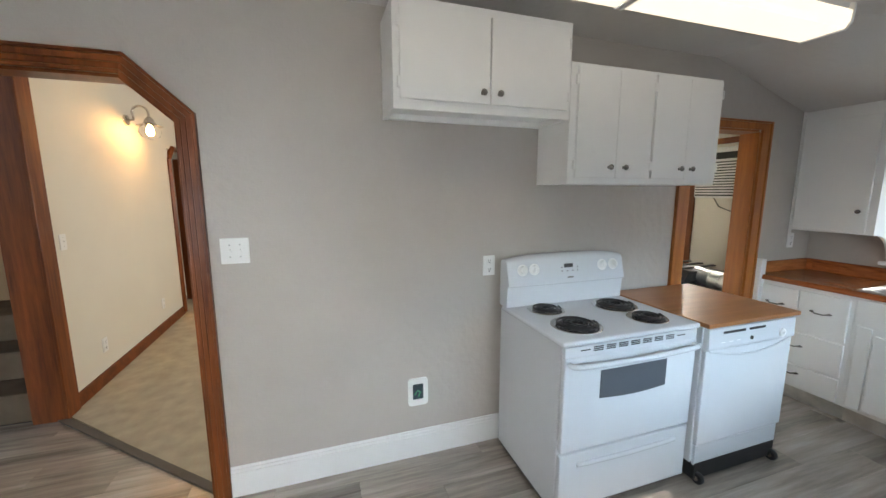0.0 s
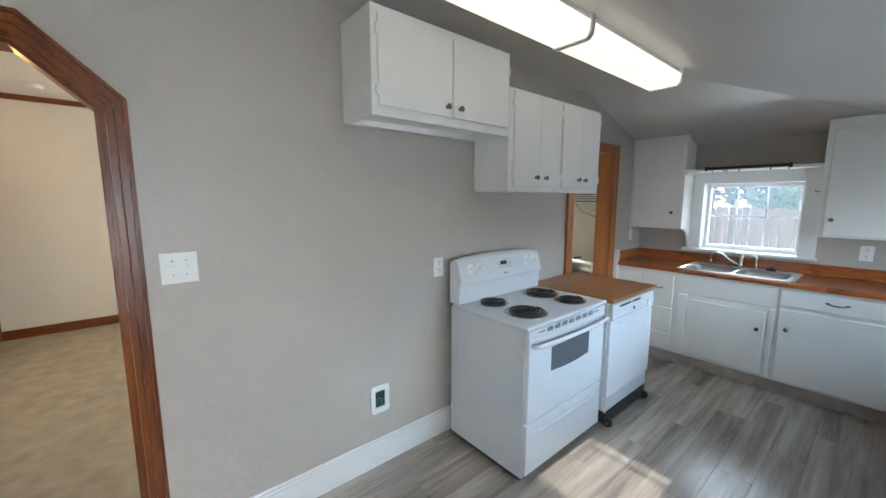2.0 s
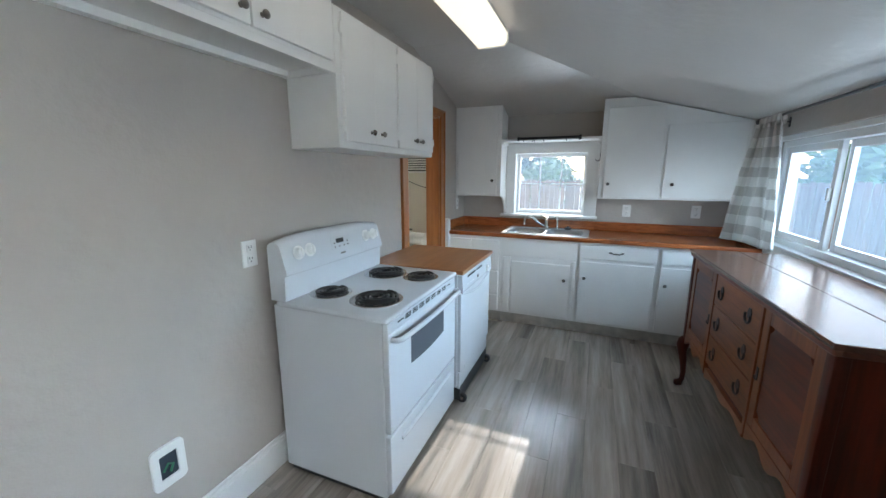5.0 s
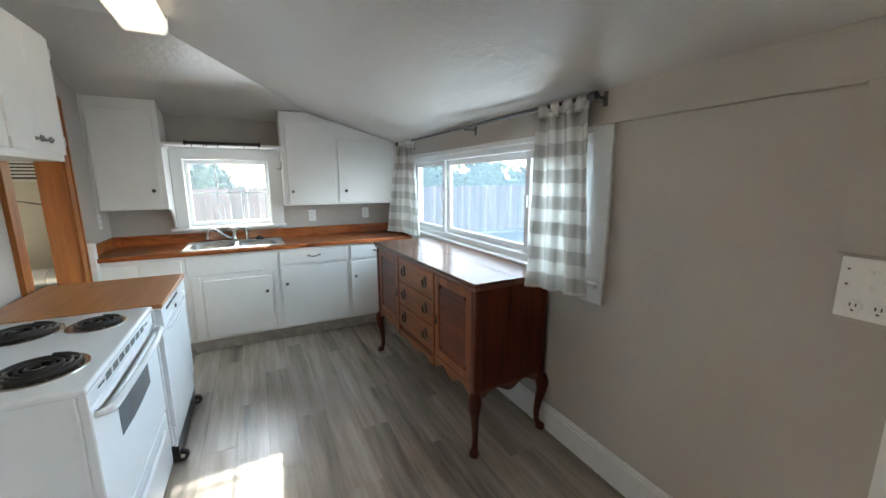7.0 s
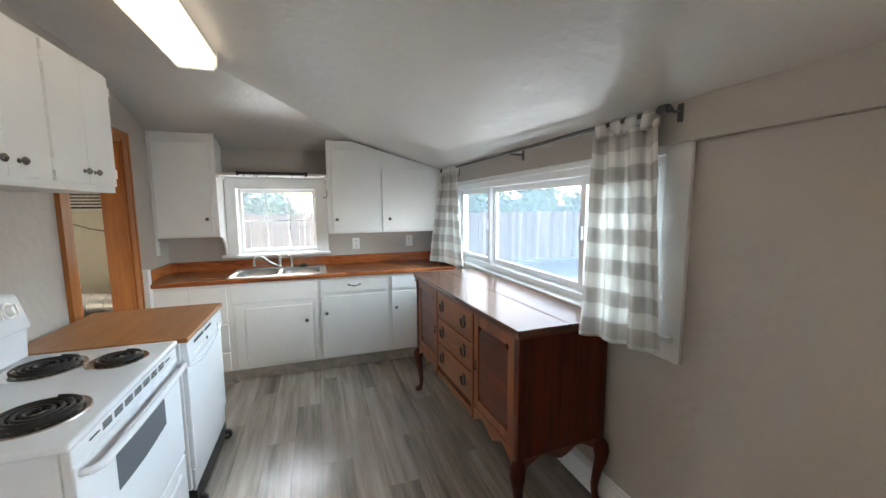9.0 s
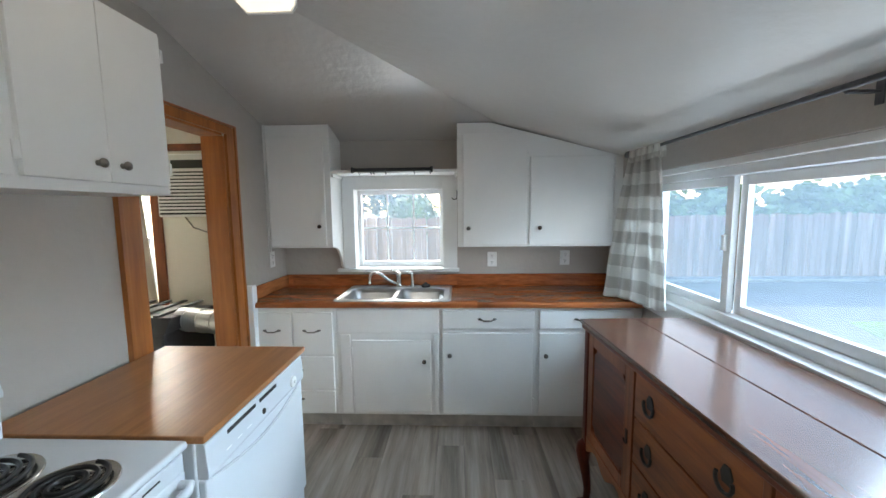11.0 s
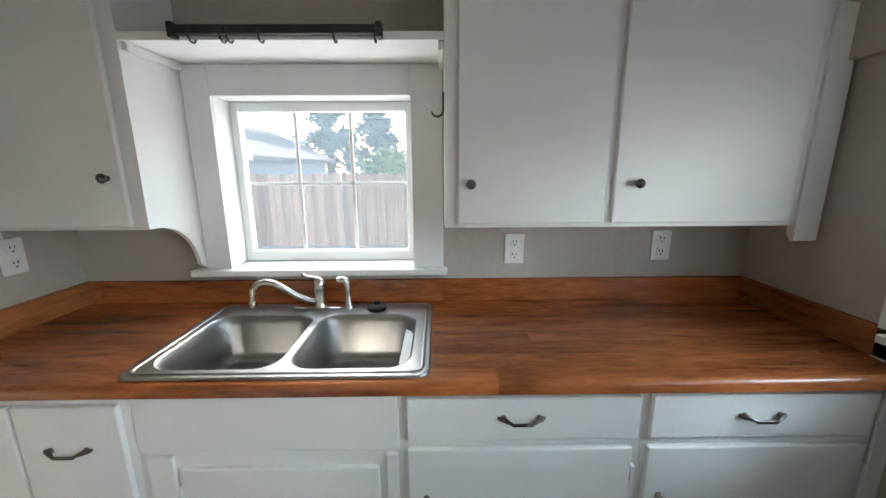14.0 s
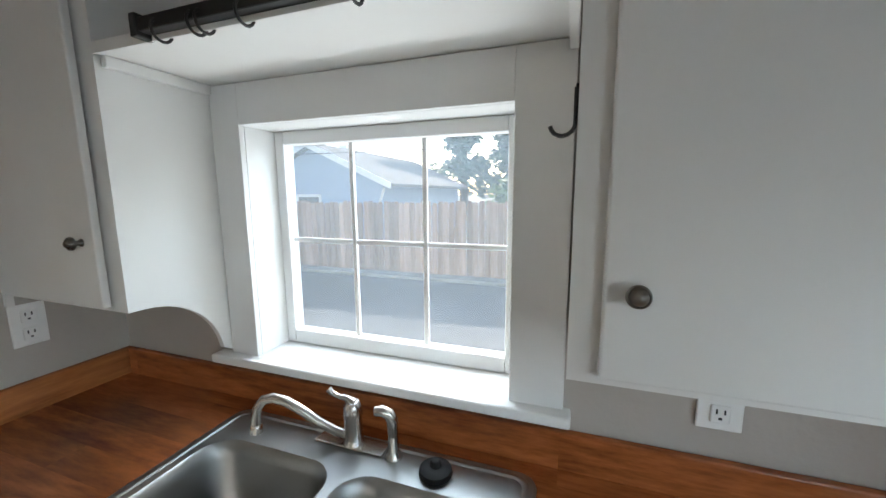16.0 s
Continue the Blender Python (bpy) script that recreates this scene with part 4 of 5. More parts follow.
prof = [(2.105, 0.912), (2.098, 1.036), (2.085, 1.042), (2.083, 1.055), (2.115, 1.197), (2.124, 1.214), (2.142, 1.224), (2.168, 1.224), (2.188, 1.212), (2.195, 1.195), (2.195, 0.912)]
slices = []
for i in range(25):
    u = -1 + i / 12
    drop = 0.026 * abs(u) ** 3.5
    slices.append([bm.verts.new((1.465 + 0.425 * u, y - (0.006 * (1 - u * u) if 1.03 < z < 1.2 and y < 2.13 else 0), z - drop * max(0, (z - 1.055) / 0.17))) for y, z in prof])
for ra, rb in zip(slices, slices[1:]):
    for k in range(len(prof)):
        bm.faces.new((ra[k], ra[(k + 1) % len(prof)], rb[(k + 1) % len(prof)], rb[k]))
bm.faces.new(slices[0])
bm.faces.new(slices[-1])
panel = part("control_panel", bm, ENAMEL, sv, "", 40)


def on_panel(x, h, d=0.0):
    """A point of the panel's leaning face, h up it."""
    f = Vector((0, 0.030, 0.14)).normalized()
    return Vector((x, 2.079, 1.055)) + f * h + Vector((0, -f.z, f.y)) * d


PT = pose(0, 0, 0, 90 - 12, 0, 0)
for x in (1.135, 1.215, 1.715, 1.80):
    bm = B()
    lathe(bm, [(0.035, 0), (0.035, 0.004), (0.026, 0.006), (0.022, 0.022), (0.018, 0.026), (0, 0.026)], Matrix.Translation(on_panel(x, 0.085, 0.001)) @ PT, 18)
    k = part("knob", bm, PLASTIC, panel, "", 40)
    bm = B()
    t = bmesh.new()
    box(t, -0.004, 0.004, -0.022, 0.022, 0.02, 0.033, 0.002)
    merge(bm, t, Matrix.Translation(on_panel(x, 0.085, 0.001)) @ PT)
    part("grip", bm, PLASTIC, k)
bm = B()
t = bmesh.new()
box(t, -0.085, 0.085, -0.036, 0.034, -0.001, 0.002, 0.001)
merge(bm, t, Matrix.Translation(on_panel(1.47, 0.085)) @ PT)
part("keypad", bm, ENAMEL, panel)
bm = B()
t = bmesh.new()
box(t, -0.032, 0.032, -0.002, 0.022, 0.002, 0.004)
merge(bm, t, Matrix.Translation(on_panel(1.46, 0.085)) @ PT)
part("clock_display", bm, BLACK, panel, "black clock display")
for dx, dh in ((-0.06, 0.0), (-0.06, -0.022), (0.055, 0.0), (0.055, -0.022), (0.02, -0.022), (-0.02, -0.022)):
    bm = B()
    lathe(bm, [(0.0045, 0), (0.0045, 0.003), (0.003, 0.004)], Matrix.Translation(on_panel(1.47 + dx, 0.085 + dh, 0.002)) @ PT, 10)
    part("button", bm, PEWTER, panel)
bm = B()
t = bmesh.new()
box(t, -0.022, 0.022, -0.005, 0.005, 0, 0.002)
merge(bm, t, Matrix.Translation(on_panel(1.47, 0.022)) @ PT)
part("badge", bm, PEWTER, panel, "small grey badge bar")
for x, y, r in ((1.245, 2.0, 0.085), (1.69, 1.94, 0.11), (1.245, 1.725, 0.11), (1.695, 1.70, 0.085)):
    bm = B()
    lathe(bm, [(r + 0.022, 0.9125), (r + 0.020, 0.9165), (r + 0.010, 0.917), (r, 0.9135), (r * 0.4, 0.9128)], Matrix.Translation((x, y, 0)), 32)
    bowl = part("drip_bowl", bm, CHROME, sv, "chrome drip bowl", 40)
    pts, turns = [], (4 if r > 0.1 else 3)
    for i in range(turns * 28 + 1):
        a = 2 * math.pi * i / 28
        q = 0.022 + (r - 0.022) * i / (turns * 28)
        pts.append((x + q * math.cos(a), y + q * math.sin(a), 0.925))
    bm = B()
    tube(bm, pts, 0.0062, 6)
    part("coil", bm, COIL, bowl, "black spiral heating coil", 60)
    bm = B()
    for a in (90, 210, 330):
        tube(bm, [(x, y, 0.9185), (x + r * 1.02 * math.cos(radians(a)), y + r * 1.02 * math.sin(radians(a)), 0.9185)], 0.003, 5)
    part("coil_support", bm, CHROME, bowl)
bm = B()
box(bm, 1.05, 1.88, 1.548, 1.575, 0.815, 0.882, 0.005)
vent = part("vent_strip", bm, ENAMEL, sv)
for k in range(9):
    x = 1.165 + k * 0.075
    for z in (0.870, 0.861, 0.852) if 1 <= k <= 7 else (0.861,):
        bm = B()
        box(bm, x - 0.028, x + 0.028, 1.5465, 1.5485, z - 0.0026, z + 0.0026)
        part("vent_slot", bm, SHADOWGAP, vent)
bm = B()
box(bm, 1.05, 1.88, 1.545, 1.577, 0.34, 0.832, 0.007)
od = part("oven_door", bm, ENAMEL, sv)
bm = B()
pts = [(1.26, 0.745), (1.68, 0.745)] + [(1.68, 0.60)] + [(1.68 - 0.42 * i / 8, 0.60 - 0.012 * math.sin(math.pi * i / 8)) for i in range(1, 8)] + [(1.26, 0.60)]
prism(bm, pts, "y", 1.5455, 1.5435)
part("oven_window", bm, DARKGLASS, od, "grey tinted oven window")
bm = B()
tube(bm, [(1.075, 1.545, 0.80), (1.075, 1.515, 0.803), (1.10, 1.502, 0.803), (1.28, 1.498, 0.798), (1.47, 1.497, 0.796), (1.66, 1.498, 0.798), (1.83, 1.502, 0.803), (1.855, 1.515, 0.803), (1.855, 1.545, 0.80)], 0.013, 10)
part("oven_handle", bm, ENAMEL, od, "", 60)
bm = B()
box(bm, 1.05, 1.88, 1.548, 1.577, 0.02, 0.325, 0.006)
dr = part("drawer", bm, ENAMEL, sv)
bm = B()
tube(bm, [(1.15, 1.549, 0.26), (1.20, 1.543, 0.262), (1.47, 1.541, 0.258), (1.74, 1.543, 0.262), (1.79, 1.549, 0.26)], 0.012, 8)
part("drawer_grip", bm, ENAMEL, dr, "", 60)

# ---- portable dishwasher ----
dw = thing("dishwasher", (2.29, 1.86, FZ), "white portable dishwasher on casters with laminate top", "dishwasher")
bm = B()
box(bm, 1.918, 2.625, 1.545, 2.17, 0.085, 0.885, 0.005)
part("body", bm, ENAMEL, dw)
bm = B()
box(bm, 1.908, 2.645, 1.505, 2.215, 0.888, 0.912, 0.004)
part("top", bm, DWTOP, dw, "orange-brown wood laminate top")
bm = B()
box(bm, 1.925, 2.618, 1.52, 1.547, 0.20, 0.755, 0.006)
part("door", bm, ENAMEL, dw)
bm = B()
prism(bm, [(1.547, 0.76), (1.512, 0.76), (1.508, 0.775), (1.515, 0.875), (1.547, 0.88)], "x", 1.925, 2.618, 0.003)
cp = part("control_panel", bm, ENAMEL, dw)
bm = B()
for a, b in ((2.03, 2.20), (2.23, 2.36)):
    box(bm, a, b, 1.511, 1.516, 0.845, 0.858)
part("vent_slot", bm, SHADOWGAP, cp)
bm = B()
lathe(bm, [(0.026, 0), (0.024, 0.012), (0.008, 0.014), (0.007, 0.02), (0, 0.02)], at(2.50, 1.512, 0.80, FACE_Y))
part("dial", bm, PLASTIC, cp, "", 40)
bm = B()
lathe(bm, [(0.012, 0), (0.011, 0.006), (0, 0.006)], at(2.25, 1.512, 0.80, FACE_Y), 12)
part("button", bm, PEWTER, cp)
bm = B()
tube(bm, [(1.945 + 0.65 * i / 16, 1.5185 - 0.004 * math.sin(math.pi * i / 16), 0.752 - 0.045 * math.sin(math.pi * i / 16)) for i in range(17)], 0.0045, 6)
part("grip_ridge", bm, ENAMEL, dw, "", 60)
for x in (2.03, 2.09, 2.15):
    bm = B()
    box(bm, x - 0.014, x + 0.014, 1.5095, 1.5125, 0.792, 0.800)
    part("key", bm, PLASTIC, cp)
bm = B()
box(bm, 1.935, 2.61, 1.53, 1.547, 0.07, 0.19, 0.004)
part("kick_panel", bm, ENAMEL, dw)
bm = B()
box(bm, 1.94, 2.605, 1.528, 2.15, FZ + 0.02, 0.082, 0.004)
part("undercarriage", bm, BLACK, dw)
for x in (1.965, 2.58):
    for y in (1.52, 2.10):
        bm = B()
        lathe(bm, [(0.012, -0.014), (0.03, -0.014), (0.034, -0.008), (0.034, 0.008), (0.03, 0.014), (0.012, 0.014)], Matrix.Translation((x, y, FZ + 0.034)) @ pose(0, 0, 0, 0, 90, 0), 18)
        w = part("caster", bm, BLACK, dw, "", 40)
        bm = B()
        lathe(bm, [(0.014, -0.016), (0.014, 0.016)], Matrix.Translation((x, y, FZ + 0.034)) @ pose(0, 0, 0, 0, 90, 0), 12)
        part("hub", bm, CHROME, w)

# ---- sideboard ----
sb = new("sideboard")
tagged(sb, "red-brown antique sideboard with cabriole legs under the window", "sideboard")
ORIGIN[sb] = Vector()
L, DP, HT = 1.60, 0.54, 1.04
Z0 = 0.40
bm = B()
box(bm, -0.01, L + 0.01, -0.275, 0.012, HT - 0.022, HT, 0.004)
top = part("top_board", bm, SBTOP, sb, "worn red-brown top with a split between its boards")
bm = B()
box(bm, -0.01, L + 0.01, -DP - 0.01, -0.278, HT - 0.022, HT - 0.001, 0.004)
part("top_board", bm, SBTOP, sb)
bm = B()
for x0, x1, y0, y1 in ((-0.004, L + 0.004, -0.02, 0.006), (-0.004, 0.016, -DP, -0.02), (L - 0.016, L + 0.004, -DP, -0.02)):
    box(bm, x0, x1, y0, y1, HT - 0.045, HT - 0.022, 0.006)
part("cornice_moulding", bm, MAHOG, sb, "dark moulded edge")
bm = B()
box(bm, 0.012, 0.030, -DP + 0.01, -0.03, Z0, HT - 0.045)
box(bm, L - 0.030, L - 0.012, -DP + 0.01, -0.03, Z0, HT - 0.045)
box(bm, 0.03, L - 0.03, -DP + 0.01, -DP + 0.022, Z0, HT - 0.045)
box(bm, 0.03, L - 0.03, -DP + 0.022, -0.03, Z0, Z0 + 0.018)
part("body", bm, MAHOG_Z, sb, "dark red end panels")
for x in (0.006, L - 0.034):
    bm = B()
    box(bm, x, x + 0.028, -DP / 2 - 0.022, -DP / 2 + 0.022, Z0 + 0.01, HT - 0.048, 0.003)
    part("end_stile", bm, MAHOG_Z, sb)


def sideboard_leg(x, y, sx, sy):
    """A cabriole leg with its square post, knee out towards (sx, sy)."""
    bm = B()
    box(bm, x - 0.022, x + 0.022, y - 0.022, y + 0.022, Z0 - 0.02, HT - 0.046, 0.003)
    prof = [(0.38, 0.030, 0.000), (0.355, 0.040, 0.010), (0.32, 0.040, 0.016), (0.27, 0.031, 0.014), (0.20, 0.024, 0.004), (0.12, 0.019, -0.004), (0.06, 0.0175, -0.002), (0.035, 0.020, 0.006), (0.022, 0.031, 0.014), (0.008, 0.032, 0.014), (0.0, 0.024, 0.012)]
    tube(bm, [(x + sx * o, y + sy * o, z) for z, r, o in prof], 0.02, 12, [r for z, r, o in prof])
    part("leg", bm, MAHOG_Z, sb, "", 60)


for x, sx in ((0.03, -1), (L - 0.03, 1)):
    for y, sy in ((-0.03, 1), (-DP + 0.03, -1)):
        sideboard_leg(x, y, sx, sy)


def scallop(x0, x1, zt, drop):
    """An apron outline with a drop at each end and a low rise in the middle."""
    n = 16
    pts = [(x0, zt), (x1, zt)]
    for i in range(n + 1):
        f = i / n
        u = x1 + (x0 - x1) * f
        pts.append((u, zt - 0.03 - drop * (0.5 + 0.5 * math.cos(4 * math.pi * f)) * (1 if 0.03 < f < 0.97 else 1.1)))
    return pts


for a, b in ((0.052, 0.49), (1.11, L - 0.052)):
    bm = B()
    prism(bm, scallop(a, b, Z0 + 0.03, 0.05), "y", -0.035, -0.012, 0.001)
    part("apron", bm, OAK, sb)
for x in (0.016, L - 0.034):
    bm = B()
    prism(bm, scallop(-DP + 0.05, -0.05, Z0 + 0.02, 0.045), "x", x, x + 0.018, 0.001)
    part("end_apron", bm, MAHOG, sb)
for x in (0.49, 1.09):
    bm = B()
    box(bm, x, x + 0.022, -0.04, -0.006, Z0 - 0.04, HT - 0.046, 0.002)
    part("divider", bm, OAK_Z, sb)


def sb_door(x0, x1, knob_x):
    z0, z1, w = Z0 + 0.035, HT - 0.055, 0.055
    bm = B()
    box(bm, x0, x0 + w, -0.032, -0.012, z0, z1, 0.002)
    box(bm, x1 - w, x1, -0.032, -0.012, z0, z1, 0.002)
    box(bm, x0 + w, x1 - w, -0.032, -0.012, z1 - w, z1, 0.002)
    box(bm, x0 + w, x1 - w, -0.032, -0.012, z0, z0 + w, 0.002)
    d = part("door", bm, OAK_Z, sb)
    bm = B()
    c = 0.035
    a, b, e, f = x0 + w, x1 - w, z0 + w, z1 - w
    prism(bm, [(a, e + c), (a + c * 0.5, e + c * 0.7), (a + c, e), (b - c, e), (b - c * 0.5, e + c * 0.7), (b, e + c), (b, f - c), (b - c * 0.5, f - c * 0.7), (b - c, f), (a + c, f), (a + c * 0.5, f - c * 0.7), (a, f - c)], "y", -0.030, -0.018, 0.002)
    part("door_panel", bm, MAHOG, d, "dark red flame-veneer panel")
    bm = B()
    box(bm, a, b, -0.036, -0.0305, e, f)
    part("panel_backing", bm, MAHOG_Z, d)
    bm = B()
    box(bm, knob_x - 0.009, knob_x + 0.009, -0.012, -0.008, 0.66, 0.72, 0.002)
    tube(bm, arc((knob_x, -0.006, 0.675), 0.014, 180, 360, 8, "xz"), 0.003, 6)
    part("drop_pull", bm, IRON, d, "dark metal drop pull")


sb_door(0.056, 0.487, 0.462)
sb_door(1.115, L - 0.056, 1.14)
for k in range(3):
    z1 = HT - 0.055 - k * 0.185
    bm = B()
    box(bm, 0.515, 1.087, -0.034, -0.010, z1 - 0.178, z1, 0.003)
    d = part("drawer", bm, OAK, sb, "brown veneer drawer front")
    for x in (0.62, 0.98):
        bm = B()
        prism(bm, [(x - 0.010, z1 - 0.045), (x + 0.010, z1 - 0.045), (x + 0.022, z1 - 0.07), (x + 0.014, z1 - 0.095), (x - 0.014, z1 - 0.095), (x - 0.022, z1 - 0.07)], "y", -0.011, -0.006, 0.001)
        tube(bm, arc((x, -0.001, z1 - 0.088), 0.030, 155, 385, 12, "xz"), 0.0055, 6)
        part("drop_pull", bm, IRON, d, "dark metal drop pull")
bm = B()
prism(bm, scallop(0.515, 1.087, Z0 - 0.005, 0.03), "y", -0.035, -0.012, 0.001)
part("apron", bm, OAK, sb)
sb.matrix_world = pose(1.215, 0.03, FZ, 0, 0, 2.4)

# ---- curtains on the south window ----
ROD0, ROD1 = Vector((0.95, -0.44, 1.928)), Vector((3.31, -0.325, 1.905))


def on_rod(x):
    return ROD0.lerp(ROD1, (x - ROD0.x) / (ROD1.x - ROD0.x))


rod = thing("curtain_rod", (2.1, -0.40, 1.92), "long gunmetal curtain rod above the window", "curtain rod")
bm = B()
tube(bm, [ROD0, on_rod(2.2)], 0.0105, 12)
tube(bm, [on_rod(2.18), ROD1], 0.0085, 12)
part("rod", bm, RODMETAL, rod, "", 60)
for x in (0.945, 3.315):
    bm = B()
    lathe(bm, [(0.009, -0.024), (0.018, -0.020), (0.021, -0.006), (0.019, 0.006), (0.021, 0.014), (0.014, 0.022), (0.006, 0.025)], Matrix.Translation(on_rod(x)) @ pose(0, 0, 0, 0, 90, 0), 16)
    part("finial", bm, RODMETAL, rod, "", 50)
for x in (0.915, 2.08, 3.285):
    p = on_rod(max(x, 0.96))
    bm = B()
    tube(bm, [(x, SOUTH + 0.036, p.z - 0.045), (x, SOUTH + 0.036, p.z - 0.012), (x, SOUTH + 0.06, p.z - 0.012), (x, p.y - 0.012, p.z - 0.012), (x, p.y, p.z + 0.002), (x, p.y + 0.012, p.z - 0.004)], 0.0065, 8)
    box(bm, x - 0.012, x + 0.012, SOUTH + 0.035, SOUTH + 0.041, p.z - 0.05, p.z + 0.02, 0.002)
    part("bracket", bm, RODMETAL, rod)


def curtain(tops, bots, z0, folds, seed, label, part_fold=None):
    """A tab-top curtain; tops are its ends along the rod, bots the (x, y) ends of its hem."""
    z1 = on_rod(sum(tops) / 2).z - 0.028
    org = Vector((sum(tops) / 2, -0.44, z0))
    ob = thing("curtain", org, label, "curtain", "checked curtains")
    rnd = random.Random(seed)
    ph, amp = rnd.random() * 6, [0.5 + rnd.random() * 0.8 for _ in range(folds + 2)]
    nu, nv, cloth = 120, 48, 0.86
    q0, q1 = Vector((*bots[0], z0)), Vector((*bots[1], z0))
    out = (q1 - q0).cross(Vector((0, 0, 1))).normalized()
    if out.y < 0:
        out = -out
    me = bpy.data.meshes.new("cloth")
    verts, faces, uvs = [], [], []
    for j in range(nv + 1):
        v = j / nv
        for i in range(nu + 1):
            u = i / nu
            tp = on_rod(tops[0] + (tops[1] - tops[0]) * u)
            tp.z = z1 - 0.010 * abs(math.sin(math.pi * (folds + 1) * u)) ** 0.7
            uu = u + 0.035 * math.sin(2 * math.pi * folds * u + ph) * (1 - v)
            p = tp.lerp(q0.lerp(q1, min(1, max(0, uu))), v)
            p.z = tp.z + (z0 - tp.z) * v
            f = u * folds
            a = amp[int(f)] * (1 - f % 1) + amp[int(f) + 1] * (f % 1)
            w = math.sin(2 * math.pi * f + ph + 0.6 * math.sin(2.4 * v + ph))
            w = math.copysign(abs(w) ** 0.7, w)
            crease = 0.004 * math.sin(31 * u + 7 * v) + 0.003 * math.sin(17 * v + 23 * u + seed)
            p += out * ((0.026 + 0.014 * v) * a * w + crease * (0.4 + v) + 0.018 * math.sin(math.pi * v) * math.sin(4 * u + seed))
            if part_fold is not None:
                s = u - part_fold - 0.18 * (1 - v)
                if s > 0:
                    p += out * (-0.05 * min(1, s * 12) * v)
                    p.z -= 0.03 * v * min(1, s * 12)
            p.z += 0.008 * math.sin(2 * math.pi * f + ph) * v
            verts.append(tuple(p - org))
            uvs.append((u * cloth, v * (z1 - z0) + 0.01))
    for j in range(nv):
        for i in range(nu):
            k = j * (nu + 1) + i
            faces.append((k, k + 1, k + nu + 2, k + nu + 1))
    me.from_pydata(verts, [], faces)
    layer = me.uv_layers.new(name="UVMap")
    for lp in me.loops:
        layer.data[lp.index].uv = uvs[lp.vertex_index]
    me.materials.append(CHECK)
    me.shade_smooth()
    c = new("cloth", me)
    c.parent = ob
    md = c.modifiers.new("thickness", "SOLIDIFY")
    md.thickness = 0.002
    n = folds + 1
    for k in range(n):
        c0 = on_rod(tops[0] + (tops[1] - tops[0]) * (k + 0.5) / n)
        lean, w = rnd.uniform(-0.012, 0.012), 0.026 + rnd.uniform(0, 0.008)
        loop = [(-0.016, z1 - 0.035)] + [(0.017 * math.cos(radians(a)), c0.z + 0.017 * math.sin(radians(a))) for a in range(190, -11, -25)] + [(0.016, z1 - 0.035)]
        bm = B()
        rows = []
        for dy, z in loop:
            sh = lean * (c0.z - z) / 0.05
            rows.append([bm.verts.new((c0.x + e * (w - 0.004 * (z > c0.z)) + sh, c0.y + dy + 0.003 * e, z)) for e in (-1, 0, 1)])
        uvl = bm.loops.layers.uv.new("UVMap")
        for ra, rb in zip(rows, rows[1:]):
            for e in (0, 1):
                fc = bm.faces.new((ra[e], ra[e + 1], rb[e + 1], rb[e]))
                for lp in fc.loops:
                    lp[uvl].uv = (lp.vert.co.x * 2.2, lp.vert.co.z * 1.4)
        t = part("tab", bm, CHECK, ob, "", 80)
        t.modifiers.new("thickness", "SOLIDIFY").thickness = 0.0025
    return ob


curtain((1.30, 0.955), ((1.215, -0.325), (0.875, -0.435)), 0.945, 3, 3, "short grey and white checked tab-top curtain drawn open")
curtain((3.275, 2.955), ((3.225, -0.195), (2.92, -0.36)), 1.03, 4, 8, "short grey and white checked tab-top curtain beside the worktop", 0.55)

# ---- plates on the walls ----
outlet(0.985, NORTH, 1.15, "s")
outlet(EAST, 0.455, 1.15, "w")
outlet(EAST, -0.16, 1.16, "w")
outlet(3.82, NORTH, 1.19, "s")
switch_plate(-0.412, NORTH, 1.313, "s")
box1 = thing("stove_outlet_box", (0.52, NORTH, 0.39), "white plastic cover round an open wall outlet box", "outlet box")
bm = B()
v = rring(0.52, 0.39, 0.062, 0.088, 0.02, 0)
w = rring(0.52, 0.39, 0.034, 0.052, 0.006, 0)
for i in range(len(v)):
    j = (i + 1) % len(v)
    a, b, c, d = v[i], v[j], w[j], w[i]
    f = [bm.verts.new((p[0], NORTH - 0.012, p[1])) for p in (a, b, c, d)]
    g = [bm.verts.new((p[0], NORTH, p[1])) for p in (a, b, c, d)]
    bm.faces.new(f)
    bm.faces.new((f[0], f[1], g[1], g[0]))
    bm.faces.new((f[3], f[2], g[2], g[3]))
bmesh.ops.remove_doubles(bm, verts=bm.verts, dist=1e-5)
part("cover_ring", bm, PLASTIC, box1)
bm = B()
box(bm, 0.484, 0.556, NORTH - 0.003, NORTH - 0.001, 0.336, 0.444)
part("box_back", bm, plain("dark_blue_box", (0.03, 0.045, 0.06), 0.5), box1)
bm = B()
tube(bm, [(0.50, NORTH - 0.005, 0.37), (0.515, NORTH - 0.012, 0.40), (0.535, NORTH - 0.008, 0.385), (0.52, NORTH - 0.012, 0.36)], 0.005, 6)
part("cable", bm, plain("green_cable", (0.05, 0.22, 0.12), 0.5), box1)

sw = thing("switch_box", (-0.035, SOUTH, 1.22), "white surface box with two switches and a duplex outlet", "light switch")
bm = B()
box(bm, -0.110, 0.034, SOUTH, SOUTH + 0.05, 1.125, 1.325, 0.003)
part("box", bm, WALL, sw, "greige painted back box")
bm = B()
box(bm, -0.106, 0.026, SOUTH + 0.05, SOUTH + 0.057, 1.142, 1.318, 0.003)
p = part("plate", bm, PLASTIC, sw)
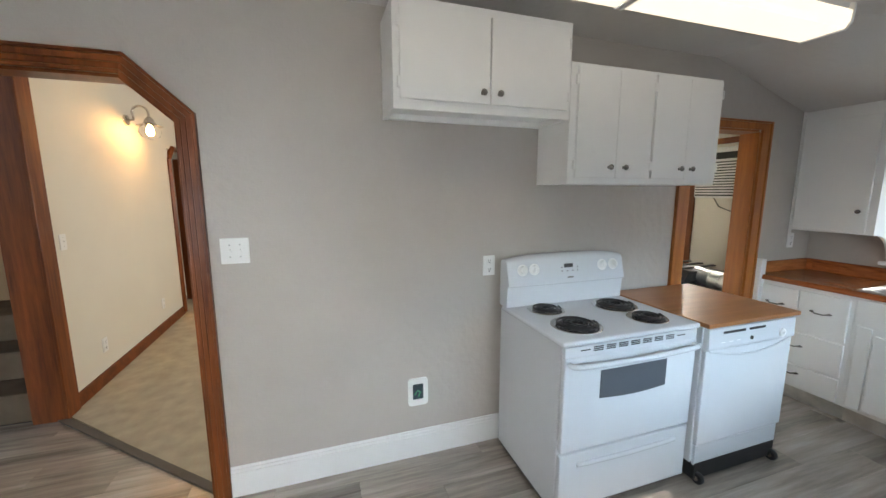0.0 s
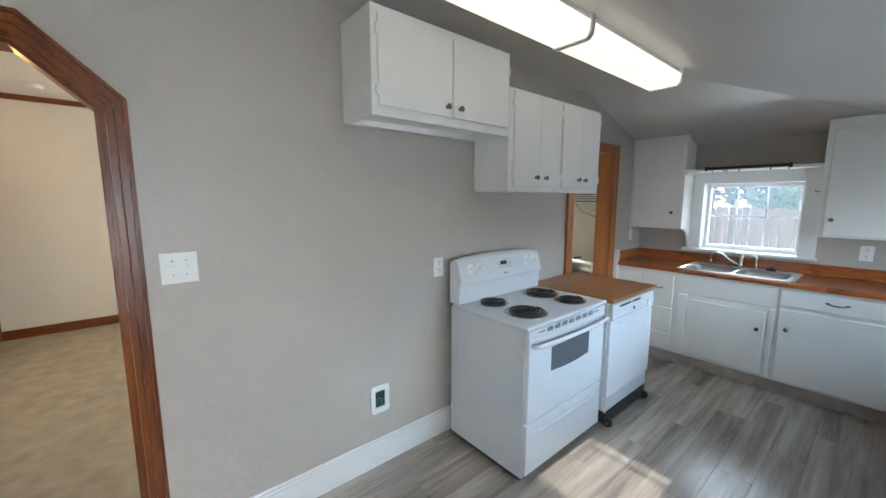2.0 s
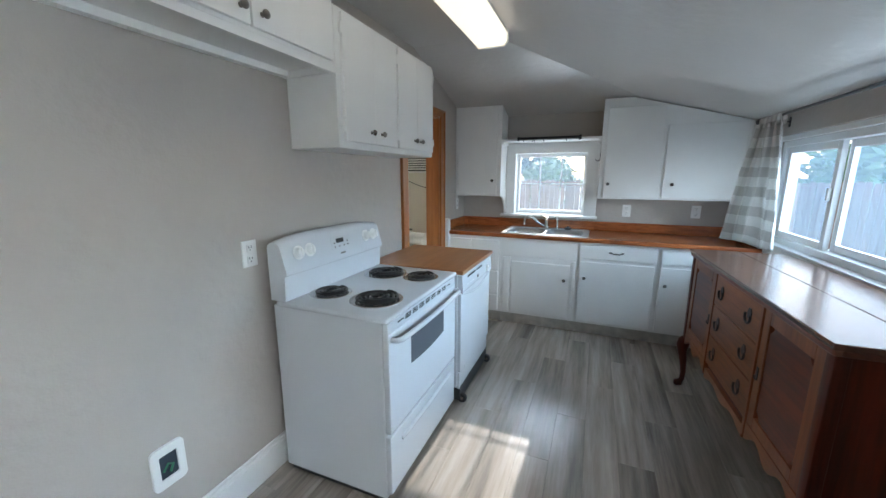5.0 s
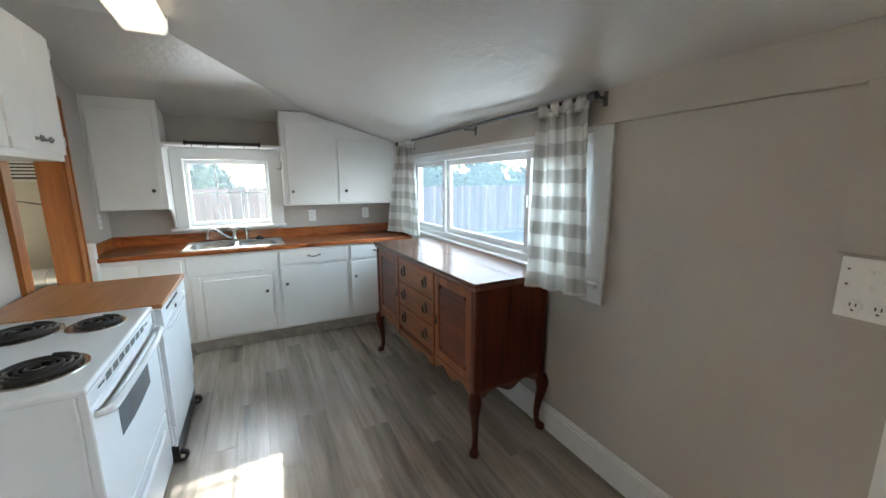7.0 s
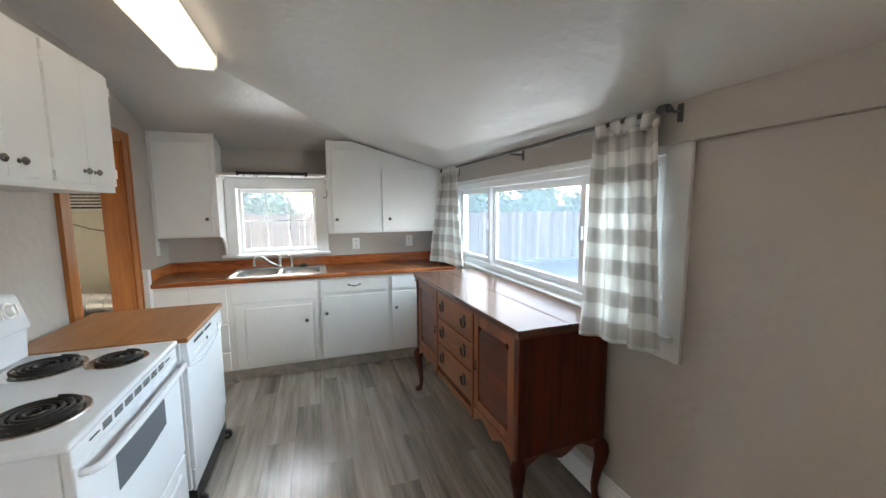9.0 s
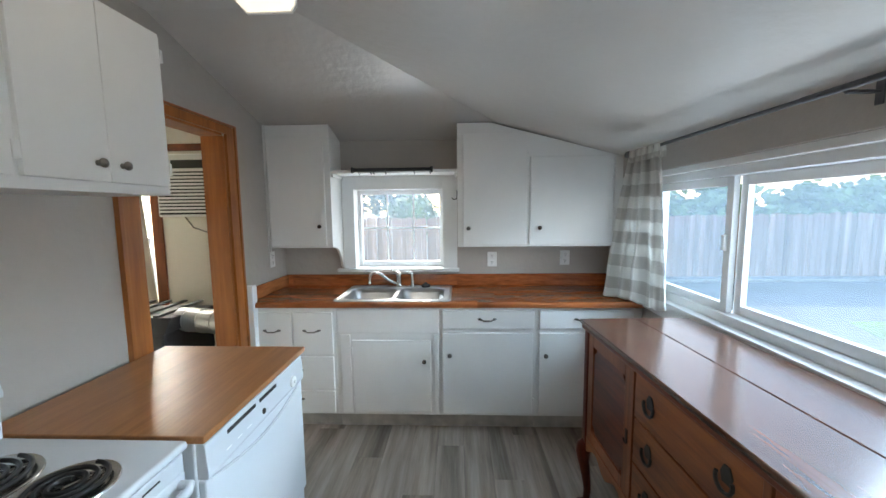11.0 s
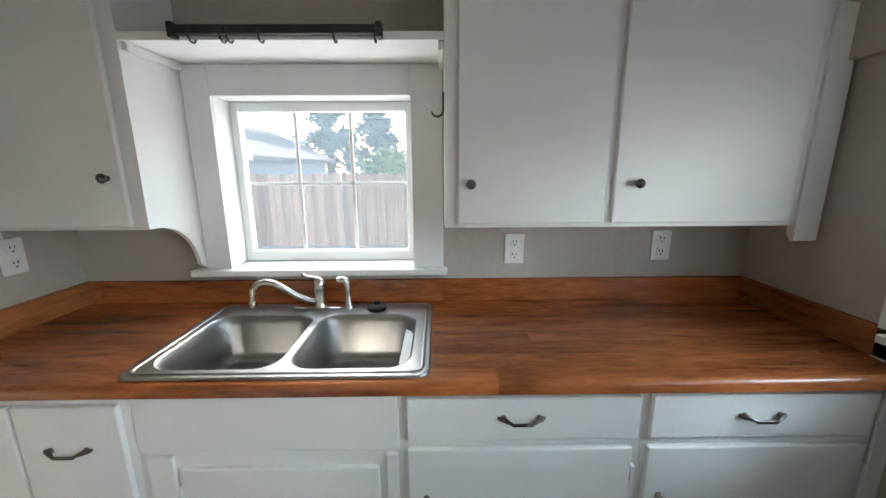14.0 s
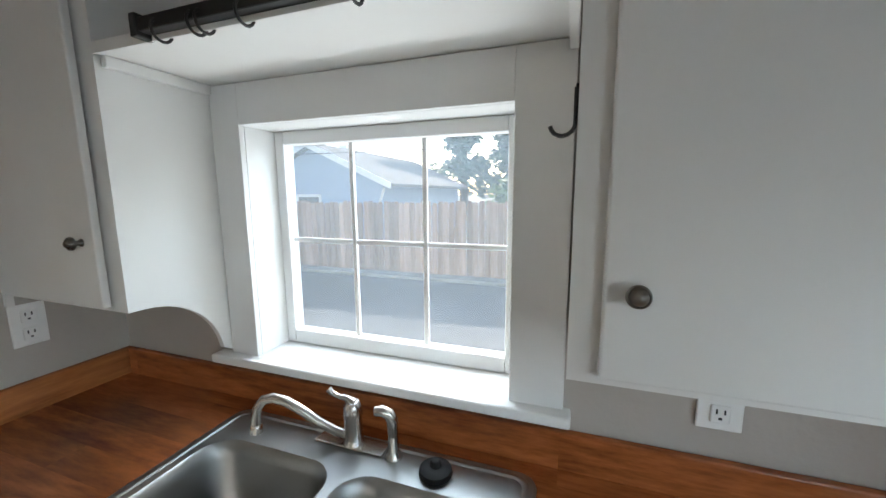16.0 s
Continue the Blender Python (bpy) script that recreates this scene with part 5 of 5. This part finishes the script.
for z in (1.284, 1.240):
    bm = B()
    box(bm, -0.052, -0.028, SOUTH + 0.057, SOUTH + 0.06, z - 0.006, z + 0.006)
    box(bm, -0.044, -0.036, SOUTH + 0.058, SOUTH + 0.07, z - 0.004, z + 0.004, 0.002)
    part("toggle", bm, PLASTIC, p)
    bm = B()
    for x in (-0.072, 0.008):
        lathe(bm, [(0.003, 0), (0.003, 0.0015)], at(x, SOUTH + 0.057, z, FACE_S), 8)
    part("screw", bm, PEWTER, p)
for x in (-0.064, -0.014):
    bm = B()
    lathe(bm, [(0.019, 0), (0.019, 0.004), (0.017, 0.005)], at(x, SOUTH + 0.057, 1.178, FACE_S), 16)
    q = part("receptacle", bm, PLASTIC, p)
    bm = B()
    for dx in (-0.006, 0.006):
        box(bm, x + dx - 0.0015, x + dx + 0.0015, SOUTH + 0.061, SOUTH + 0.0628, 1.178, 1.188)
    box(bm, x - 0.003, x + 0.003, SOUTH + 0.061, SOUTH + 0.0628, 1.165, 1.170)
    part("slots", bm, SHADOWGAP, p)

# ---- the hall beyond the archway ----
bm = B()
prism(bm, [(-0.585, 2.365), (-0.63, 2.345), (-1.84, 3.45), (-1.84, 7.6), (1.6, 7.6), (1.6, 2.365)], "z", -0.1, FZ + 0.012)
box(bm, -3.28, -1.84, 4.74, 7.6, -0.1, FZ + 0.011)
setting("floor_hall", bm, CARPET, "beige worn carpet in the hall", "carpet")
bm = B()
d = Vector((-1.20, 1.02, 0)).normalized()
n = Vector((-d.y, d.x, 0))
p0, p1 = Vector((-0.60, 2.335, 0)), Vector((-1.85, 3.44, 0))
prism(bm, [tuple((p0 + n * 0.0)[:2]), tuple((p1 + n * 0.0)[:2]), tuple((p1 + n * 0.05)[:2]), tuple((p0 + n * 0.05)[:2])], "z", FZ, FZ + 0.014, 0.003)
setting("trim_threshold", bm, plain("brown_threshold", (0.10, 0.085, 0.07), 0.6), "brown carpet edge strip", "threshold")
bm = B()
box(bm, -1.95, -1.83, 3.45, 5.93, 0, 2.95)
box(bm, -1.95, -1.83, 5.93, 6.64, 2.17, 2.95)
box(bm, -1.95, -1.83, 6.64, 6.75, 0, 2.95)
setting("wall_hall_west", bm, CREAM, "cream painted hall wall", "wall")
bm = B()
box(bm, -1.95, 1.72, 6.75, 6.87, 0, 2.95)
setting("wall_hall_end", bm, CREAM, "cream painted end wall", "wall")
bm = B()
box(bm, 1.6, 1.72, 2.37, 6.75, 0, 2.95)
setting("wall_hall_east", bm, CREAM, "cream painted hall wall", "wall")
bm = B()
box(bm, -3.4, 1.72, 2.37, 7.7, 2.75, 2.85)
setting("ceiling_hall", bm, WHITE_CEIL, "white hall ceiling", "ceiling")
bm = B()
box(bm, -3.4, -3.28, 2.37, 7.7, 0, 2.95)
box(bm, -3.28, -1.95, 4.62, 4.74, 0, 2.95)
setting("wall_stair", bm, plain("tan_wall_paint", (0.52, 0.35, 0.20), 0.6, var=0.04, fine=40, coarse=1.5, bumps=0.15), "tan painted stairwell wall", "wall")
bm = B()
box(bm, -3.28, -1.96, 7.58, 7.7, 0, 2.95)
setting("wall_bedroom", bm, CREAM, "cream painted wall of the far room", "wall")
bm = B()
box(bm, -2.02, -1.826, 3.40, 3.45, FZ, 2.75, 0.003)
box(bm, -1.826, -1.808, 3.395, 3.54, FZ, 2.75, 0.004)
setting("trim_wall_end", bm, TRIMWOOD, "knotty stained wood end post of the hall wall", "trim")
bm = B()
box(bm, -1.83, -1.815, 3.54, 5.93, -0.027, 0.085, 0.002)
box(bm, -1.83, 1.6, 6.735, 6.75, -0.027, 0.085, 0.002)
setting("baseboard_hall", bm, TRIMWOOD_X, "red-brown wooden baseboard", "baseboard")
bm = B()
box(bm, -1.83, -1.80, 3.50, 6.75, 2.69, 2.75, 0.006)
box(bm, -1.80, 1.6, 6.72, 6.75, 2.69, 2.75, 0.006)
setting("trim_crown_hall", bm, TRIMWOOD_X, "red-brown wooden crown moulding", "trim")
arch2 = thing("archway_trim", (-1.83, 6.13, 0), "red-brown wooden trim round the small hall archway", "door trim", kind="structure")
bm = B()
for a, b in (((5.93, 0.0), (5.93, 2.03)), ((5.93, 2.03), (6.08, 2.18)), ((6.08, 2.18), (6.49, 2.18)), ((6.49, 2.18), (6.64, 2.03)), ((6.64, 2.03), (6.64, 0.0))):
    tube(bm, [(-1.822, a[0], a[1]), (-1.822, b[0], b[1])], 0.035, 6)
part("casing", bm, TRIMWOOD, arch2)
bm = B()
box(bm, -1.99, -1.825, 6.60, 6.64, 0, 2.08, 0.002)
box(bm, -1.99, -1.825, 5.93, 5.95, 0, 2.08, 0.002)
part("jamb", bm, TRIMWOOD, arch2)
stair = thing("carpeted_steps", (-2.6, 3.9, 0), "three brown-grey carpeted steps beside the hall", "stairs", kind="structure")
for k in range(3):
    bm = B()
    box(bm, -3.28, -2.025 if k == 0 else -1.955, 3.46 + 0.29 * k, 4.62, FZ + 0.22 * k, FZ + 0.22 * (k + 1), 0.015)
    part("step", bm, STAIRCARPET, stair)
sc = thing("wall_sconce", (-1.83, 4.90, 2.30), "nickel barn-style wall sconce with a clear glass shade, lit", "wall lamp")
bm = B()
lathe(bm, [(0.055, 0), (0.052, 0.02), (0.03, 0.028)], at(-1.83, 4.90, 2.33, pose(0, 0, 0, 0, 90, 0)), 18)
part("back_plate", bm, CHROME, sc, "", 40)
bm = B()
tube(bm, [(-1.81, 4.90, 2.33), (-1.76, 4.905, 2.34)] + [(p[0], 4.91, p[2]) for p in arc((-1.70, 0, 2.41), 0.07, 200, -10, 12, "xz")] + [(-1.63, 4.91, 2.36)], 0.011, 8)
part("arm", bm, CHROME, sc, "", 60)
bm = B()
lathe(bm, [(0.022, 2.37), (0.04, 2.35), (0.05, 2.31), (0.115, 2.285), (0.115, 2.28), (0.04, 2.295)], Matrix.Translation((-1.63, 4.91, 0)), 20)
part("cap", bm, CHROME, sc, "", 50)
bm = B()
lathe(bm, [(0.07, 2.285), (0.095, 2.25), (0.098, 2.22), (0.075, 2.175), (0.02, 2.15), (0, 2.149)], Matrix.Translation((-1.63, 4.91, 0)), 20)
gshade = part("glass_shade", bm, SHADEGLASS, sc, "clear glass jar shade", 60)
gshade.visible_shadow = False
bm = B()
lathe(bm, [(0.012, 2.29), (0.03, 2.25), (0.034, 2.225), (0.024, 2.195), (0, 2.188)], Matrix.Translation((-1.63, 4.91, 0)), 14)
part("bulb", bm, BULB, sc, "glowing warm bulb", 60)
switch_plate(-1.83, 3.66, 1.24, "e", 1, 0.075, 0.12, "white single switch plate on the cream wall")
for y in (4.0, 5.28):
    o = outlet(-1.83, y, 0.30, "s")
    o.rotation_euler = (0, 0, radians(90))
sd = thing("smoke_detector", (-1.2, 6.1, 2.72), "white round smoke detector on the hall ceiling", "smoke detector")
bm = B()
lathe(bm, [(0.06, 2.715), (0.068, 2.725), (0.07, 2.749)], Matrix.Translation((-1.2, 6.1, 0)), 20)
part("cover", bm, PLASTIC, sd, "", 40)

# ---- the stove room beyond the doorway ----
bm = B()
box(bm, 1.72, 4.07, 2.37, 6.0, -0.1, 0.004)
hearth = setting("floor_living", bm, plain("dark_grout", (0.05, 0.045, 0.04), 0.8), "grey tile hearth floor", "floor")
bm = B()
box(bm, EAST, EAST + 0.14, 2.25, 3.42, -0.1, 2.5)
box(bm, EAST, EAST + 0.14, 4.35, 6.0, -0.1, 2.5)
box(bm, EAST, EAST + 0.14, 3.42, 4.35, -0.1, 0.80)
box(bm, EAST, EAST + 0.14, 3.42, 4.35, 1.95, 2.5)
setting("wall_living_east", bm, CREAM, "cream wall with window and air conditioner", "wall")
bm = B()
box(bm, 1.72, 4.2, 6.0, 6.12, -0.1, 2.5)
setting("wall_living_north", bm, CREAM, "plain cream wall", "wall")
bm = B()
box(bm, 1.72, 4.2, 2.37, 6.1, 2.32, 2.42)
setting("ceiling_living", bm, WHITE_CEIL, "white ceiling", "ceiling")
bm = B()
box(bm, EAST - 0.02, EAST, 2.37, 6.0, 2.10, 2.16, 0.006)
setting("trim_picture_rail", bm, TRIMWOOD_X, "red-brown wooden wall moulding", "trim")
bm = B()
box(bm, EAST - 0.014, EAST, 2.37, 6.0, 0.004, 0.10, 0.003)
setting("baseboard_living", bm, TRIMWOOD_X, "red-brown wooden baseboard", "baseboard")
wl = thing("window_3", (EAST, 3.9, 0.8), "window with red-brown wooden casing", "window", kind="structure")
bm = B()
for y0, y1, z0, z1 in ((3.33, 3.42, 0.72, 2.04), (4.35, 4.44, 0.72, 2.04), (3.42, 4.35, 1.95, 2.04), (3.42, 4.35, 0.72, 0.80)):
    box(bm, EAST - 0.022, EAST, y0, y1, z0, z1, 0.004)
part("casing", bm, TRIMWOOD, wl)
bm = B()
for y0, y1, z0, z1 in ((3.42, 3.47, 0.80, 1.95), (4.30, 4.35, 0.80, 1.95), (3.47, 4.30, 1.90, 1.95), (3.47, 4.30, 0.80, 0.85), (3.47, 4.30, 1.35, 1.39)):
    box(bm, EAST + 0.03, EAST + 0.08, y0, y1, z0, z1, 0.004)
part("frame", bm, VINYL, wl)
bm = B()
box(bm, EAST + 0.05, EAST + 0.055, 3.47, 4.30, 0.85, 1.90)
part("pane", bm, GLASS, wl).visible_shadow = False
cu = thing("long_curtain", (EAST - 0.05, 3.55, 0.6), "cream linen curtain hanging at the side window", "curtain")
bm = B()
prev = None
for i in range(41):
    u = i / 40
    y = 3.43 + 0.26 * u
    x = EAST - 0.055 + 0.018 * math.sin(u * 26)
    a, b = bm.verts.new((x, y + 0.05, 1.93)), bm.verts.new((x - 0.01, 3.38 + 0.30 * u, 0.60))
    if prev:
        bm.faces.new((prev[0], a, b, prev[1]))
    prev = (a, b)
c = part("cloth", bm, LINEN, cu, "", 80)
c.modifiers.new("thickness", "SOLIDIFY").thickness = 0.004
ac = thing("air_conditioner", (3.95, 2.82, 1.55), "white through-wall air conditioner with louvred front", "air conditioner")
bm = B()
box(bm, 3.82, EAST, 2.48, 3.16, 1.54, 2.04, 0.01)
b = part("case", bm, PLASTIC, ac)
bm = B()
box(bm, 3.812, 3.822, 2.50, 3.14, 1.56, 1.90)
part("grille_back", bm, SHADOWGAP, ac)
for k in range(12):
    z = 1.575 + k * 0.027
    bm = B()
    box(bm, 3.802, 3.814, 2.50, 3.14, z, z + 0.016, 0.002)
    part("louvre", bm, PLASTIC, ac)
bm = B()
box(bm, 3.812, 3.822, 2.55, 3.02, 1.925, 1.99)
part("air_outlet", bm, BLACK, ac)
bm = B()
tube(bm, [(3.90, 3.0, 1.54), (3.93, 2.96, 1.45), (3.98, 2.8, 1.38), (4.03, 2.6, 1.33), (4.06, 2.5, 1.2)], 0.006, 6)
part("cord", bm, PEWTER, ac)
ws = thing("wood_stove", (3.62, 3.35, 0), "black cast-iron wood stove on the tiled hearth", "wood stove")
bm = B()
box(bm, 3.36, 3.88, 3.02, 3.70, 0.14, 0.76, 0.02)
part("firebox", bm, IRON, ws)
bm = B()
prism(bm, [(3.33, 0.76), (3.91, 0.76), (3.86, 0.83), (3.40, 0.86)], "y", 2.99, 3.73, 0.006)
part("top_plate", bm, IRON, ws)
bm = B()
for k in range(5):
    box(bm, 3.40, 3.86, 3.08 + k * 0.13, 3.12 + k * 0.13, 0.86, 0.875, 0.004)
part("top_grille", bm, IRON, ws)
bm = B()
box(bm, 3.34, 3.362, 3.12, 3.60, 0.24, 0.66, 0.008)
part("fire_door", bm, IRON, ws)
for x in (3.40, 3.84):
    for y in (3.06, 3.66):
        bm = B()
        lathe(bm, [(0.03, 0.004), (0.024, 0.06), (0.035, 0.145)], Matrix.Translation((x, y, 0)), 10)
        part("leg", bm, IRON, ws)
bm = B()
tube(bm, [(3.58, 3.05, 0.80), (3.54, 2.86, 0.80), (3.50, 2.66, 0.80)], 0.085, 24)
for f in (0.2, 0.5, 0.8):
    p = Vector((3.58, 3.05, 0.80)).lerp(Vector((3.50, 2.66, 0.80)), f)
    tube(bm, [p - Vector((0.002, 0.008, 0)), p + Vector((0.002, 0.008, 0))], 0.0895, 24)
part("flue_pipe", bm, GALV, ws, "galvanised flue pipe", 50)
ws.location = (3.52, 3.07, 0)

# ---- outdoors ----
bm = B()
bmesh.ops.create_grid(bm, x_segments=60, y_segments=60, size=400)
bmesh.ops.translate(bm, verts=bm.verts, vec=(4.3, 0, -0.44))
ground = setting("ground", bm, ASPHALT, "dark asphalt yard", "ground")
bm = B()
prism(bm, [(4.6, -7.8), (7.6, -8.8), (7.4, -6.0), (5.6, -5.2)], "z", -0.44, -0.425)
tagged(part("lawn", bm, GRASS, None, "patch of green lawn by the yard"), "patch of green lawn by the yard", "grass", kind="stuff")
bm = B()
box(bm, 11.0, 11.45, -22, 20, -0.44, -0.36, 0.02)
setting("kerb", bm, plain("pale_concrete", (0.30, 0.29, 0.27), 0.9, var=0.2), "pale concrete strip along the fence", "kerb")


def house():
    ob = thing("house", (19, 10, -0.44), "blue-grey neighbour house with a shingled gable roof", "house")
    bm = B()
    prism(bm, [(7.1, -0.44), (12.9, -0.44), (12.9, 1.95), (10, 3.25), (7.1, 1.95)], "x", 15, 24)
    part("wall", bm, HOUSEBLUE, ob)
    bm = B()
    prism(bm, [(6.6, 1.78), (10, 3.32), (13.4, 1.78), (13.4, 1.90), (10, 3.46), (6.6, 1.90)], "x", 14.6, 24.4)
    roof = part("roof", bm, SHINGLE, ob)
    bm = B()
    prism(bm, [(6.58, 1.70), (10, 3.25), (13.42, 1.70), (13.42, 1.92), (10, 3.48), (6.58, 1.92)], "x", 14.57, 14.6)
    part("bargeboard", bm, TRIMW, roof)
    bm = B()
    box(bm, 18.0, 18.4, 10.5, 10.9, 3.0, 3.75)
    part("roof_vent", bm, GALV, roof)
    bm = B()
    box(bm, 14.96, 15.0, 9.7, 10.8, 0.5, 1.55)
    w = part("window", bm, TRIMW, ob)
    bm = B()
    box(bm, 14.94, 14.965, 9.8, 10.7, 0.6, 1.45)
    part("pane", bm, DARKGLASS, w)
    bm = B()
    tube(bm, [(14.9, 7.0, 1.75), (14.95, 7.2, 1.3), (14.95, 7.2, -0.4)], 0.05, 8)
    part("downpipe", bm, TRIMW, ob)


house()


def tree(x, y, h, spread, mat, seed, conifer=False, n=1500, leaf=0.22):
    rnd = random.Random(seed)
    ob = thing("tree", (x, y, -0.44), "tall dark conifer beyond the fence" if conifer else "leafy green tree beyond the fence", "tree", "trees beyond the fence")
    bm = B()
    tube(bm, [(x, y, -0.44), (x + 0.1, y, h * 0.4), (x, y + 0.1, h * 0.92)], 0.2, 8, [0.22 * h / 6, 0.14 * h / 6, 0.02])
    for k in range(9):
        z = h * (0.25 + 0.07 * k)
        a = k * 2.4
        rr = spread * (0.9 - 0.08 * k)
        tube(bm, [(x, y, z), (x + rr * 0.6 * math.cos(a), y + rr * 0.6 * math.sin(a), z + 0.25), (x + rr * math.cos(a), y + rr * math.sin(a), z + 0.35)], 0.03, 5, [0.05, 0.03, 0.01])
    part("trunk", bm, BARK, ob)
    verts, faces = [], []
    clumps = [(rnd.random(), rnd.random() * 6.283, rnd.random() ** 0.6) for _ in range(70)]
    for i in range(n):
        f, a, q = clumps[rnd.randrange(len(clumps))]
        z = h * (0.22 + 0.78 * f)
        rr = spread * q * ((1 - f) * 0.95 + 0.06 if conifer else math.sin(math.pi * min(0.97, 0.15 + 0.85 * f)) ** 0.6)
        p = Vector((x + rr * math.cos(a), y + rr * math.sin(a), z - 0.44)) + Vector((rnd.gauss(0, 0.28), rnd.gauss(0, 0.28), rnd.gauss(0, 0.22)))
        u = Vector((rnd.gauss(0, 1), rnd.gauss(0, 1), rnd.gauss(0, 0.6))).normalized() * leaf
        w = u.orthogonal().normalized() * leaf * 0.5
        k = len(verts)
        verts += [p - u, p + w, p + u, p - w]
        faces.append((k, k + 1, k + 2, k + 3))
    me = bpy.data.meshes.new("crown")
    me.from_pydata([tuple(v - Vector((x, y, -0.44))) for v in verts], [], faces)
    me.materials.append(mat)
    c = new("crown", me)
    c.parent = ob


tree(29, 8.2, 9.5, 2.4, CONIFER, 1, True, 2600, 0.3)
tree(33, 5.6, 8.5, 2.6, CONIFER, 2, True, 2200, 0.3)
tree(15, -9.0, 2.7, 1.7, LEAF, 3)
tree(15.5, -12.6, 2.45, 1.8, LEAF, 4)
tree(14.8, -6.2, 2.6, 1.4, LEAF, 5, n=1100)
tree(16.5, -15.8, 2.8, 1.9, LEAF, 6)
tree(20.5, 3.0, 2.6, 1.4, LEAF, 7, n=1000)
pl = thing("power_line", (14, -9, 3.0), "thin dark overhead cables beyond the fence", "cable")
for z in (3.1, 3.45):
    bm = B()
    tube(bm, [(14, -30 + 6 * k, z - 0.25 * math.sin(math.pi * k / 9)) for k in range(10)], 0.012, 5)
    part("cable", bm, BLACK, pl)

# ---- fence boards, hearth tiles, floor planks ----
fence = thing("fence", (11.6, 0, -0.44), "weathered red-brown cedar board fence with clipped tops", "fence")
for z in (-0.1, 0.95):
    bm = B()
    box(bm, 11.6, 11.64, -17, 14, z, z + 0.09)
    part("rail", bm, FENCEWOOD, fence)
bm = B()
prism(bm, [(-0.068, 0), (0.068, 0), (0.068, 1.74), (0.045, 1.80), (-0.045, 1.80), (-0.068, 1.74)], "x", -0.009, 0.009)
me = bpy.data.meshes.new("board")
bm.to_mesh(me)
bm.free()
me.materials.append(FENCEWOOD)
rnd = random.Random(5)
k = 0
y = -17.0
while y < 14:
    o = new("board", me)
    o.parent = fence
    o.location = (-0.012 + rnd.uniform(-0.006, 0.006), y, rnd.uniform(-0.03, 0.03))
    o.rotation_euler = (rnd.uniform(-0.008, 0.008), 0, rnd.uniform(-0.02, 0.02))
    y += 0.142 + rnd.uniform(0, 0.006)

bm = B()
box(bm, -0.145, 0.145, -0.145, 0.145, 0, 0.008, 0.002)
me = bpy.data.meshes.new("tile")
bm.to_mesh(me)
bm.free()
me.materials.append(SLATE)
for i in range(4):
    for j in range(5):
        o = new("tile", me)
        o.parent = hearth
        o.location = (2.95 + 0.3 * i, 2.55 + 0.3 * j, 0.004)

W_PL, L_PL = 0.178, 1.22
meshes = {}


def plank(x0, x1, y0, y1):
    key = (round(x1 - x0, 3), round(y1 - y0, 3))
    if key not in meshes:
        bm = B()
        box(bm, 0.0004, key[0] - 0.0004, 0.0004, key[1] - 0.0004, -0.006, 0.0)
        bmesh.ops.bevel(bm, geom=[e for e in bm.edges if all(v.co.z > -0.001 for v in e.verts)], offset=0.0007, segments=1, affect="EDGES")
        mm = bpy.data.meshes.new("plank")
        bm.to_mesh(mm)
        bm.free()
        mm.materials.append(PLANK)
        meshes[key] = mm
    o = new("plank", meshes[key])
    o.parent = floor
    o.location = (x0, y0, FZ)


rnd = random.Random(11)
row, y = 0, SOUTH
while y < 3.45:
    y1 = min(y + W_PL, 3.46)
    xe = EAST if y < 2.24 else -0.60
    x = -3.3 - L_PL * ((row * 0.37) % 1)
    while x < xe:
        a, b = max(x, -3.3), min(x + L_PL, xe)
        if b - a > 0.02:
            plank(a, b, y, y1)
        x += L_PL
    y, row = y1, row + 1
